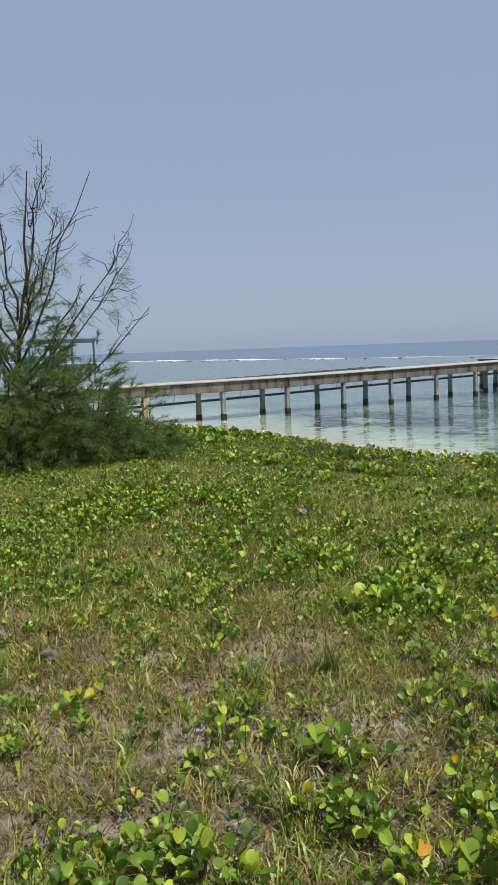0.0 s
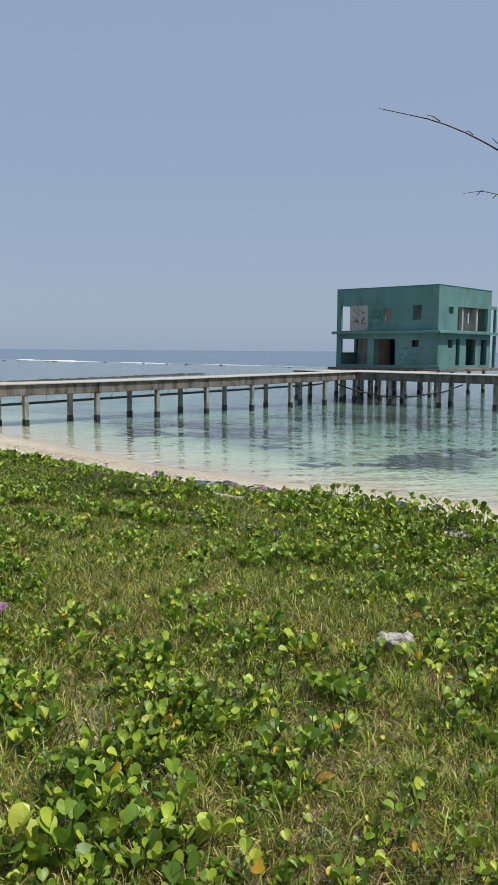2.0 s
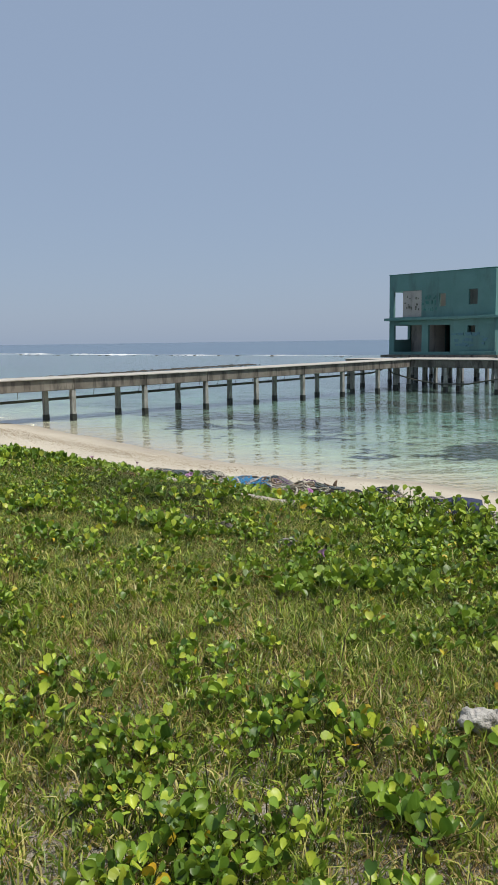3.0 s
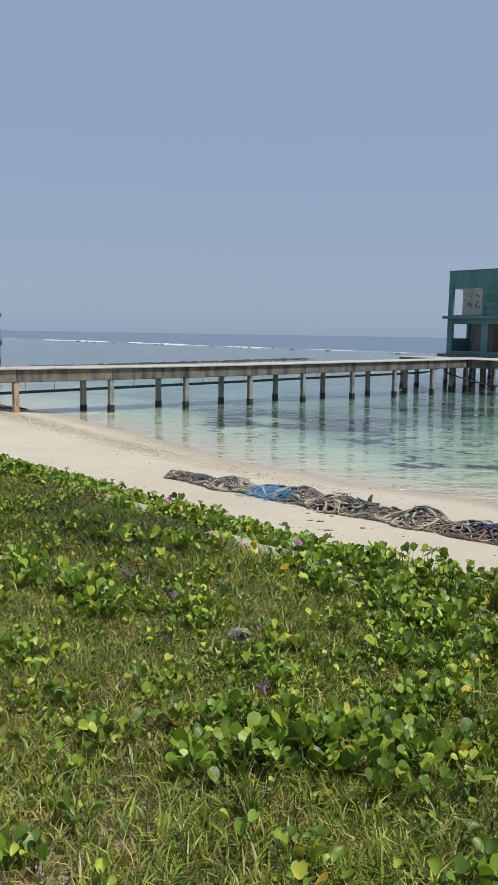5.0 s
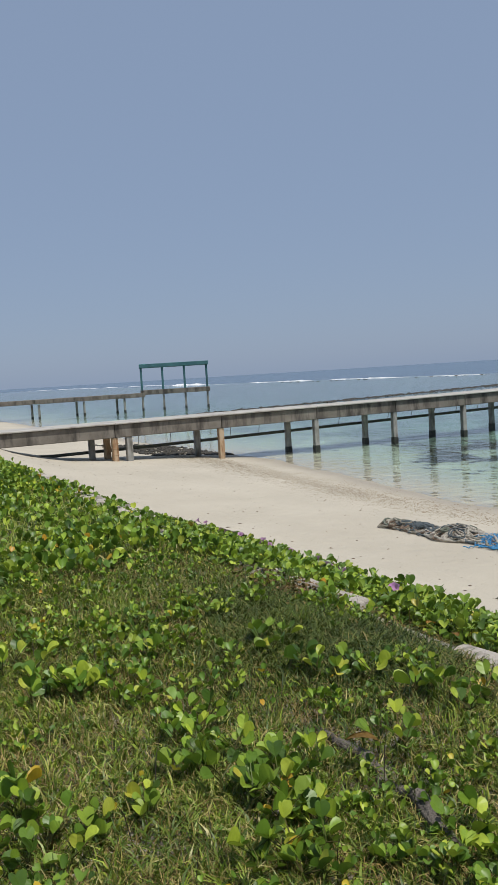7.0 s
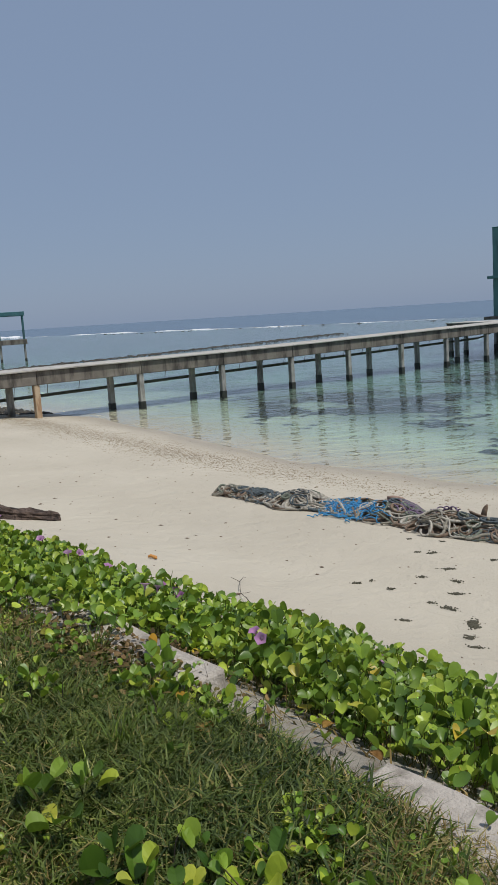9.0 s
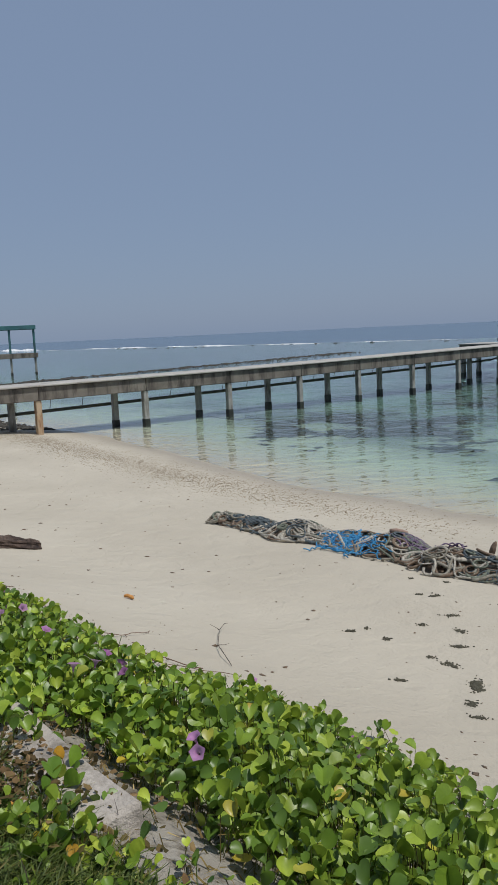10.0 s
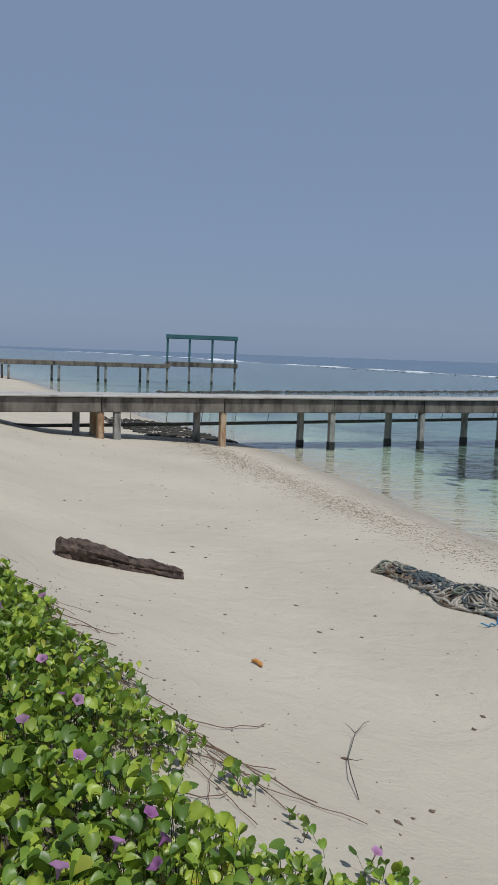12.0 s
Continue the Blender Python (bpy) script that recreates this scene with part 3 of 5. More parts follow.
SOIL_SPOTS = ((6.16, 6.48, 0.18), (6.27, 5.9, 0.16), (6.29, 5.62, 0.12), (6.43, 5.01, 0.13), (6.23, 4.67, 0.14), (5.82, 4.36, 0.12), (6.04, 4.14, 0.1), (7.14, 5.31, 0.09), (7.18, 5.09, 0.08), (6.1, 4.63, 0.11), (5.97, 5.53, 0.11), (6.49, 5.45, 0.11), (6.07, 6.07, 0.15), (5.59, 4.44, 0.08), (7.0, 5.16, 0.3), (6.85, 5.17, 0.2), (7.54, 5.67, 0.14), (7.75, 4.21, 0.11), (7.68, 4.05, 0.14), (7.39, 4.2, 0.1), (7.65, 4.63, 0.1), (11.37, 8.82, 0.2), (10.82, 8.53, 0.14), (11.27, 8.46, 0.16), (10.82, 8.03, 0.18), (10.5, 8.55, 0.12))


def bare(x, y):
    """How bare and dry the ground is: the trodden patch at the start of the walk and some smaller ones."""
    d = np.hypot((x - 6.2) / 1.7, (y - 4.5) / 1.4)
    out = np.clip(1.35 - d, 0, 1) * (0.1 + 0.5 * field(x, y, 2.5, 2.0)) + 0.5 * np.clip(field(x, y, 1.4, 5) - 0.78, 0, 1) * 3
    for cx, cy, r in SOIL_SPOTS:
        out = out + 1.1 * np.clip(1.5 - np.hypot(x - cx, y - cy) / r, 0, 1) * (0.5 + 0.5 * field(x, y, 9, cx))
    return np.clip(out, 0, 1)


def blades(name, x, y, hgt, wid, lean, material, label, az=None):
    """Grass blades of three triangles each."""
    n = len(x)
    z = height(x, y) - 0.006
    az, face = rng.random(n) * 2 * np.pi if az is None else az, rng.random(n) * 2 * np.pi
    lx, ly = np.cos(az) * lean * hgt, np.sin(az) * lean * hgt
    wx, wy = np.cos(face) * wid / 2, np.sin(face) * wid / 2
    v = np.empty((n, 5, 3))
    v[:, 0] = np.stack([x - wx, y - wy, z], -1)
    v[:, 1] = np.stack([x + wx, y + wy, z], -1)
    v[:, 2] = np.stack([x + wx * .8 + lx * .35, y + wy * .8 + ly * .35, z + hgt * .6], -1)
    v[:, 3] = np.stack([x - wx * .8 + lx * .35, y - wy * .8 + ly * .35, z + hgt * .6], -1)
    v[:, 4] = np.stack([x + lx, y + ly, z + hgt * (1 - lean * lean * 0.25)], -1)
    base = np.arange(n)[:, None, None] * 5
    f = (np.array([[0, 1, 2], [0, 2, 3], [3, 2, 4]])[None] + base).reshape(-1, 3)
    ob = mesh_np(name, v.reshape(-1, 3), f, material)
    tagged(ob, label, "grass", kind="stuff")
    return ob


def start_patch(x, y):
    """The dry trodden ground where the walk begins."""
    return np.clip(1.3 - np.hypot((x - 6.7) / 1.5, (y - 4.9) / 1.5), 0, 1)


def keep(x, y, p):
    k = rng.random(len(x)) < p
    return x[k], y[k]


def in_sight(x, y):
    """The stretch of the shelf beside and ahead of the walk."""
    return (y > 1.9 + (x - 4.76) * 0.40) & (x > 4.2 + (y - 2.3) * 0.28)


def near_way(x, y):
    """The same stretch with a ragged margin."""
    out = rng.exponential(0.4, len(x))
    return (y > 1.9 + (x - 4.76) * 0.40 - out) & (x > 4.2 + (y - 2.3) * 0.28 - out)


# fine near grass, thinner on bare soil; coarser cover farther off
def tufts_of(x, y, per, spread):
    """Blades that spring from tufts: places, headings away from the middle, and how vigorous the tuft is."""
    m = rng.poisson(per, len(x)) + 3
    a, r = rng.random(m.sum()) * 6.28, spread * np.sqrt(rng.random(m.sum()))
    return np.repeat(x, m) + r * np.cos(a), np.repeat(y, m) + r * np.sin(a), a, np.repeat(0.55 + 0.75 * rng.random(len(x)), m)


x, y = scatter(150000, 3.6, 12.35, 1.6, 12.6)
k = near_way(x, y)
x, y = keep(x[k], y[k], (1 - 0.95 * bare(x[k], y[k])) * (1 - 0.2 * start_patch(x[k], y[k])) * (0.2 + 0.8 * field(x[k], y[k], 2.6, 1)) * (0.45 + 0.55 * field(x[k], y[k], 9, 7)) * np.where((x[k] > 11.2) & (y[k] > 8.8), 0.12, 1))
x, y, az, vig = tufts_of(x, y, 8, 0.02)
n = len(x)
blades("grass", x, y, (0.025 + 0.07 * rng.random(n) ** 1.4) * vig * (1 - 0.4 * bare(x, y)), 0.0035 + 0.0045 * rng.random(n), 0.25 + 0.9 * rng.random(n), GRASS, "short salt grass mixed green and straw coloured", az)
x, y = scatter(620000, 3.6, 12.35, 1.6, 12.6)
k = near_way(x, y)
x, y = keep(x[k], y[k], np.clip(0.2 + 0.6 * field(x[k], y[k], 2.3, 4) + 0.3 * field(x[k], y[k], 4.1, 2) * np.clip((y[k] - 6) / 1.5, 0, 1) + 0.45 * start_patch(x[k], y[k]), 0, 1) * (1 - 0.6 * bare(x[k], y[k])) * np.where((x[k] > 11.5) & (y[k] > 9.4), 0.5, 1))
n = len(x)
blades("dry_grass", x, y, 0.03 + 0.06 * rng.random(n), 0.0025 + 0.002 * rng.random(n), 0.9 + 1.0 * rng.random(n), STRAW, "tangled dry straw between the grass")
x, y = scatter(130000, 2, 12.3, 12.3, 24.0)
x, y = keep(x, y, (0.45 + 0.55 * field(x, y, 1.9, 1)) * (x > 1 + (y - 12) * 0.5))
n = len(x)
blades("grass", x, y, 0.05 + 0.09 * rng.random(n), 0.008 + 0.005 * rng.random(n), 0.2 + 0.8 * rng.random(n), GRASS, "short salt grass on the far part of the shelf")
x, y = scatter(250000, -5, 12.35, -4.0, 22)
k = ~(in_sight(x + rng.normal(0, 0.3, len(x)), y + rng.normal(0, 0.3, len(x))) & (y < 12.6 + rng.normal(0, 0.3, len(x))))
x, y = keep(x[k], y[k], (0.55 + 0.45 * field(x[k], y[k], 1.9, 1)) * np.clip((x[k] + 5) / 5, 0.05, 1) * np.clip((y[k] + 4) / 4, 0.05, 1))
n = len(x)
blades("grass", x, y, 0.06 + 0.08 * rng.random(n), 0.02 + 0.012 * rng.random(n), 1.0 + 0.9 * rng.random(n), GRASS, "short salt grass over the rest of the shelf")
# broad-bladed weeds and a darker taller tussock by the edging, shade in its colour
x, y = scatter(260000, 4.6, 12.35, 3.0, 12.5)
k = in_sight(x, y)
x, y = keep(x[k], y[k], (1 - 0.8 * bare(x[k], y[k])) * field(x[k], y[k], 3.1, 6) ** 1.3 * np.where((x[k] > 10.9) & (y[k] > 8.4), 0.2, 1))
n = len(x)
blades("broad_weeds", x, y, 0.025 + 0.055 * rng.random(n), 0.007 + 0.006 * rng.random(n), 0.4 + 0.9 * rng.random(n), GRASS, "low broad-bladed green weeds between the grass")
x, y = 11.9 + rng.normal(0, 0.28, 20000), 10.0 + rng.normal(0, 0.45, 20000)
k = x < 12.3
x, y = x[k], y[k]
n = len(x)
blades("tussock_grass", x, y, 0.04 + 0.08 * rng.random(n), 0.005 + 0.006 * rng.random(n), 0.4 + 1.0 * rng.random(n), SHADEGRASS, "taller dark green grass beside the edging, with shade put into its colour")

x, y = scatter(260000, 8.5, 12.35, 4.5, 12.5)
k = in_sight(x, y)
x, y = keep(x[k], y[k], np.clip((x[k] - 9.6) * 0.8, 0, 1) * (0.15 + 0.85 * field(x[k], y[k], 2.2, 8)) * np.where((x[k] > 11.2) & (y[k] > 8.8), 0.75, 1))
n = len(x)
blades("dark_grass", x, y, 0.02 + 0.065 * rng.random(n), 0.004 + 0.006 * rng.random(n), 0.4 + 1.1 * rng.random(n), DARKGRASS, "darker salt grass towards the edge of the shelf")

# tiny broad leaves of low weeds
cx, cy = scatter(5200, 4.8, 12.25, 3.2, 12.4)
k = in_sight(cx, cy)
cx, cy = keep(cx[k], cy[k], (0.15 + 0.85 * field(cx[k], cy[k], 2.9, 9)) * (1 - 0.7 * bare(cx[k], cy[k])))
WEED_AT = (cx, cy)

# thin dark dry stalks standing up from the grass
x, y = scatter(1500, 4.8, 12.4, 3.0, 17)
n = len(x)
blades("dry_stalks", x, y, 0.10 + 0.14 * rng.random(n), 0.0025 + 0.0015 * rng.random(n), 0.1 + 0.3 * rng.random(n), TWIG, "thin dark dry stalks standing in the grass")

# vine leaf: two rounded lobes folded along the midrib
LOBE = np.array([(0.0, 0.0), (0.011, 0.002), (0.027, 0.017), (0.039, 0.040), (0.040, 0.061), (0.029, 0.078), (0.012, 0.083)])
MID = np.array([(0.0, 0.0), (0.0, 0.024), (0.0, 0.048), (0.0, 0.071)])


def leaf_template(fold=0.35, cup=2.0):
    pts = [(0, p[1], 0.0) for p in MID]
    faces = []
    for s in (1, -1):
        off = len(pts)
        for a, b in LOBE[1:]:
            pts.append((s * a, b, a * fold + cup * (b - 0.04) ** 2 - a * a * 3))
        o = [off + i for i in range(6)]
        tri = [(0, o[0], o[1]), (0, o[1], 1), (1, o[1], o[2]), (1, o[2], 2), (2, o[2], o[3]), (2, o[3], o[4]), (2, o[4], 3), (3, o[4], o[5])]
        faces += tri if s > 0 else [t[::-1] for t in tri]
    return np.array(pts), np.array(faces)


TEMPLATES = [leaf_template(0.45, 3.0), leaf_template(0.9, -4.0), leaf_template(1.5, 5.0)]


def rotations(az, tilt, roll):
    ca, sa, ct, st, cr, sr = np.cos(az), np.sin(az), np.cos(tilt), np.sin(tilt), np.cos(roll), np.sin(roll)
    o, i = np.zeros_like(az), np.ones_like(az)
    rz = np.array([[ca, -sa, o], [sa, ca, o], [o, o, i]]).transpose(2, 0, 1)
    rx = np.array([[i, o, o], [o, ct, -st], [o, st, ct]]).transpose(2, 0, 1)
    ry = np.array([[cr, o, sr], [o, i, o], [-sr, o, cr]]).transpose(2, 0, 1)
    return rz @ rx @ ry


def vine_leaves(name, x, y, lift, size, tilt, label, az=None, material=LEAF):
    """Leaves on stalks: one joined mesh of leaves, one of stalks."""
    n = len(x)
    gz = height(x, y)
    az = rng.random(n) * 2 * np.pi if az is None else az
    rot = rotations(az, tilt, rng.normal(0, 0.3, n))
    which = rng.integers(0, 3, n)
    V, Fc, off = [], [], 0
    for w, (tp, tf) in enumerate(TEMPLATES):
        k = which == w
        m = k.sum()
        v = np.einsum("nij,pj->npi", rot[k], tp) * size[k][:, None, None]
        v += np.stack([x[k], y[k], gz[k] + lift[k]], -1)[:, None]
        V.append(v.reshape(-1, 3))
        Fc.append((tf[None] + (np.arange(m) * len(tp))[:, None, None]).reshape(-1, 3) + off)
        off += m * len(tp)
    ob = mesh_np(name, np.concatenate(V), np.concatenate(Fc), material)
    tagged(ob, label, "vine", kind="stuff")
    foot = np.stack([x + rng.normal(0, .03, n), y + rng.normal(0, .03, n), gz - 0.01], -1)
    top = np.stack([x, y, gz + lift], -1)
    s = np.stack([np.cos(az), np.sin(az), az * 0], -1) * 0.0016
    t = np.stack([-np.sin(az), np.cos(az), az * 0], -1) * 0.0016
    v = np.stack([foot - s, foot + s, foot + t, top - s, top + s, top + t], 1)
    f = (np.array([[0, 1, 4, 3], [1, 2, 5, 4], [2, 0, 3, 5]])[None] + (np.arange(n) * 6)[:, None, None]).reshape(-1, 4)
    tagged(mesh_np(name + "_stalks", v.reshape(-1, 3), f, STALK), "thin green and brown vine stalks", "vine", kind="stuff")


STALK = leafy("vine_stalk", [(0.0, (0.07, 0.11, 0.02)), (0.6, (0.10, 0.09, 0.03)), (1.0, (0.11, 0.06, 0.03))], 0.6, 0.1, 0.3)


def clumps(n_clumps, per, spread, x0, x1, y0, y1, weight):
    cx, cy = scatter(n_clumps * 3, x0, x1, y0, y1)
    cx, cy = keep(cx, cy, weight(cx, cy))
    cx, cy = cx[:n_clumps], cy[:n_clumps]
    m = rng.poisson(per, len(cx)) + 1
    x = np.repeat(cx, m) + rng.normal(0, spread, m.sum())
    y = np.repeat(cy, m) + rng.normal(0, spread, m.sum())
    return x, y


def rosettes(x, y, per, spread):
    """Leaves standing round shoots: places and headings."""
    m = rng.poisson(per, len(x)) + 2
    az = np.repeat(rng.random(len(x)) * 6.28, m) + np.concatenate([np.arange(q) * 6.28 / q for q in m]) + rng.normal(0, 0.3, m.sum())
    r = spread * np.sqrt(rng.random(m.sum()))
    return np.repeat(x, m) - np.sin(az) * r, np.repeat(y, m) + np.cos(az) * r, az


def cover(a, b):
    return (0.12 + 0.88 * field(a, b, 1.5, 3) ** 2) * (1 - 0.9 * bare(a, b)) * np.where((a > 11.2) & (b > 8.5) & (b < 10.4), 0.35, 1) * (1 - 0.85 * start_patch(a, b)) * (1 - (1 - np.interp(b, (5.8, 7.0, 8.6), (1, 0.6, 0.4))) * np.clip((a - 8.9) / 0.8, 0, 1))


cx, cy = clumps(900, 2.6, 0.08, 4.8, 12.3, 3.2, 12.6, cover)
x, y, az = rosettes(cx, cy, 4.0, 0.04)
n = len(x)
vine_leaves("vine_leaves", x, y, 0.035 + 0.075 * rng.random(n), 0.26 + 0.29 * rng.random(n) ** 1.4, rng.normal(0.6, 0.4, n), "green beach vine leaves standing in small clusters among the grass", az)
cx, cy = clumps(900, 7, 0.10, 4.8, 12.3, 3.2, 12.6, cover)
x, y, az = rosettes(cx, cy, 2, 0.025)
n = len(x)
vine_leaves("vine_leaves", x, y, 0.02 + 0.05 * rng.random(n), 0.22 + 0.2 * rng.random(n), rng.normal(0.75, 0.4, n), "small young beach vine leaves crowded among the grass", az)
cx, cy = scatter(170, 11.9, 12.5, 3.5, 8.4)
x, y, az = rosettes(cx, cy, 5, 0.06)
n = len(x)
vine_leaves("vine_fringe", x, y, (0.04 + 0.10 * rng.random(n)), 0.4 + 0.35 * rng.random(n), rng.normal(0.55, 0.4, n), "taller green beach vine leaves along the rim of the shelf", az)
x, y = 12.38 + rng.normal(0, 0.12, 520), 10.95 + 2.9 * rng.random(520)
n = len(x)
vine_leaves("vine_fringe", x, y, 0.05 + 0.08 * rng.random(n), 0.4 + 0.35 * rng.random(n), rng.normal(0.4, 0.4, n), "beach vine leaves grown over the far edging", None, LUSH)
x, y, az = rosettes(*WEED_AT, 3.0, 0.03)
n = len(x)
vine_leaves("weed_leaves", x, y, 0.012 + 0.035 * rng.random(n), 0.12 + 0.16 * rng.random(n), rng.normal(0.6, 0.4, n), "tiny broad leaves of low green weeds in the grass", az)
x, y = clumps(1500, 11, 0.14, 3, 12.3, 12, 24, lambda a, b: 0.3 + 0.7 * field(a, b, 1.1, 3))
n = len(x)
vine_leaves("vine_leaves", x, y, 0.04 + 0.10 * rng.random(n), 0.55 + 0.4 * rng.random(n), rng.normal(0.8, 0.5, n), "yellow-green beach vine leaves farther along the shelf")
x, y = clumps(300, 10, 0.14, 7.6, 12.4, -3, 3.3, lambda a, b: 0.3 + 0.7 * field(a, b, 1.1, 3))
n = len(x)
vine_leaves("vine_leaves", x, y, 0.04 + 0.10 * rng.random(n), 0.35 + 0.3 * rng.random(n), rng.normal(0.6, 0.4, n), "yellow-green beach vine leaves on the shelf")


def slope_edge(y):
    """Where the vine mat ends on the sand."""
    return np.interp(y, (11.3, 11.85, 12.1, 12.4, 12.8, 13.2, 13.9, 14.7, 15.6, 17, 26), (14.5, 14.25, 13.8, 13.58, 13.62, 13.85, 13.8, 13.6, 13.45, 13.2, 12.8)) + 0.07 * np.sin(y * 5.3 + 1) + 0.04 * np.sin(y * 13)


# dense mat on the slope between the edging and the sand, in two layers
def mat(n, x0, y0, y1, low, high, name, label):
    x, y = scatter(n, x0, 14.7, y0, y1)
    edge = slope_edge(y)
    k = (x < edge) & (rng.random(n) < np.clip((edge - x) * 1.5 + 0.1, 0, 1)) & ((x > np.where((y > 8.3) & (y < 11.3), 12.64, 12.58)) | (rng.random(n) < np.where((y > 8.3) & (y < 11.3), 0.06, 0.8)))
    x, y = x[k], y[k]
    m = len(x)
    lift = (low + (high - low) * rng.random(m)) * np.clip((slope_edge(y) - x) * 1.6 + 0.3, 0.3, 1) * (np.interp(y, (7.6, 8.8), (1.05, 0)) + np.interp(y, (7.6, 8.8), (0, 1)) * np.clip((x - 12.2) / 0.9, 0.3, 1)) * np.interp(y, (12, 14, 16), (1, 0.75, 0.5))
    vine_leaves(name, x, y, lift, 0.36 + 0.46 * rng.random(m), rng.normal(0.35, 0.45, m), label, None, LUSH)


mat(33000, 12.35, -4, 26, 0.15, 0.30, "vine_mat", "dense mat of green beach vine leaves on the slope")
mat(34000, 12.45, -4, 26, 0.03, 0.18, "vine_mat", "lower leaves of the vine mat on the slope")
x, y = scatter(16000, 12.45, 14.6, 2, 26)
k = x < slope_edge(y) - 0.1
x, y, n = x[k], y[k], k.sum()
blades("vine_litter", x, y, 0.02 + 0.05 * rng.random(n), 0.004 + 0.006 * rng.random(n), 1.0 + 1.2 * rng.random(n), STRAW, "dry litter and stems under the vines")

# loose sprigs beyond the edge of the mat
x, y = [], []
for cx_, cy_, m in ((13.98, 12.98, 16), (14.4, 12.25, 26), (14.15, 12.62, 8), (13.85, 13.5, 14), (13.75, 14.2, 12), (14.75, 11.5, 8), (14.6, 11.9, 8)):
    x += list(cx_ + rng.normal(0, 0.06, m))
    y += list(cy_ + rng.normal(0, 0.07, m))
x, y = np.array(x), np.array(y)
n = len(x)
vine_leaves("vine_sprigs", x, y, 0.02 + 0.09 * rng.random(n), 0.4 + 0.35 * rng.random(n), rng.normal(0.5, 0.4, n), "small loose vine sprigs creeping onto the sand")

# ---- vine plants whose leaves can be told apart ----


def leaf_meshes(material):
    out = []
    for i, (tp, tf) in enumerate(TEMPLATES):
        me = bpy.data.meshes.new("leaf")
        me.from_pydata([tuple(p) for p in tp], [], [tuple(int(q) for q in f) for f in tf])
        me.materials.append(material)
        out.append(me)
    return out


LEAF_MESHES, LUSH_MESHES = leaf_meshes(LEAF), leaf_meshes(LUSH)


def put_leaf(parent, at, az, tilt, roll, size, meshes=LEAF_MESHES):
    ob = new("leaf", random.choice(meshes))
    ob.parent = parent
    ob.matrix_basis = Matrix.Translation(at) @ Euler((0, 0, az)).to_matrix().to_4x4() @ Euler((tilt, roll, 0)).to_matrix().to_4x4() @ Matrix.Scale(size, 4)


def vine_plant(n, spread, tall, big, shoots):
    """A small beach vine plant standing at the origin: leaves on stalks."""
    ob = thing("beach_vine_plant", (0, 0, 0), "small yellow-green beach vine plant rooted in the grass", "plant", "vine plants in the grass")
    bm = bmesh.new()
    for i in range(n):   # leaves stand round two or three shoots
        s = i % shoots
        cx, cy = spread * 0.55 * math.cos(s * 2.3 + n), spread * 0.55 * math.sin(s * 2.3 + n)
        a = i * 2.4 + random.uniform(-0.4, 0.4)
        r = spread * random.uniform(0.12, 0.4)
        p = Vector((cx + r * math.cos(a), cy + r * math.sin(a), tall * random.uniform(0.45, 1.0)))
        tube(bm, [(cx * 0.8, cy * 0.8, -0.02), (cx, cy, p.z * 0.6), p], [0.0026, 0.0022, 0.0014], 4, False)
        put_leaf(ob, p, a - math.pi / 2, random.gauss(0.5, 0.35), random.gauss(0, 0.3), big * random.uniform(0.5, 1.1))
    tagged(part("stalk_tuft", bm, STALK, ob), "thin green stalks", kind="stuff")
    return ob


PLANTS = [vine_plant(15, 0.095, 0.085, 0.57, 3), vine_plant(11, 0.07, 0.08, 0.58, 2), vine_plant(22, 0.14, 0.095, 0.56, 4)]
# places and relative sizes of the plants
PLANTS_NEAR_START = ((6.44, 4.24, 1.2), (6.49, 4.12, 1.1), (6.32, 3.98, 0.8), (6.56, 5.82, 0.9), (5.73, 4.08, 1.2), (5.84, 3.99, 1.1), (6.27, 3.79, 0.9), (7.76, 5.15, 1.0), (7.81, 5.0, 1.1), (7.77, 4.83, 1.0), (6.87, 5.39, 0.8), (7.04, 4.31, 0.9), (6.55, 3.68, 1.1), (6.18, 3.63, 1.0), (6.26, 3.6, 0.9), (5.97, 5.19, 0.9), (5.65, 5.04, 0.9), (8.18, 5.4, 0.8), (6.36, 3.55, 1.1), (6.61, 4.94, 0.7), (6.61, 4.55, 0.6), (5.94, 5.01, 0.8), (5.79, 4.42, 0.6), (7.32, 4.61, 0.8), (7.79, 5.37, 0.9))
PLANTS_PAST_START = ((9.3, 5.72, 1.0), (9.21, 5.54, 1.0), (8.93, 5.22, 1.0), (9.01, 5.13, 1.0), (8.5, 5.07, 1.0), (8.63, 4.99, 0.8), (8.81, 6.06, 1.0), (8.48, 5.5, 0.9), (8.49, 5.37, 0.8), (8.15, 5.51, 1.0), (8.17, 5.38, 0.8), (7.92, 5.28, 1.1), (7.93, 5.19, 1.0), (8.02, 5.13, 1.0), (7.93, 4.89, 1.0), (7.88, 4.77, 0.8), (7.69, 5.12, 1.2), (7.59, 5.22, 1.3), (7.71, 5.02, 1.0), (9.53, 5.11, 1.0), (9.78, 5.2, 0.8), (9.12, 5.82, 0.9), (8.93, 6.54, 0.9), (8.26, 6.09, 0.9), (7.96, 5.83, 1.0), (10.08, 5.79, 0.8), (9.64, 6.68, 0.8))
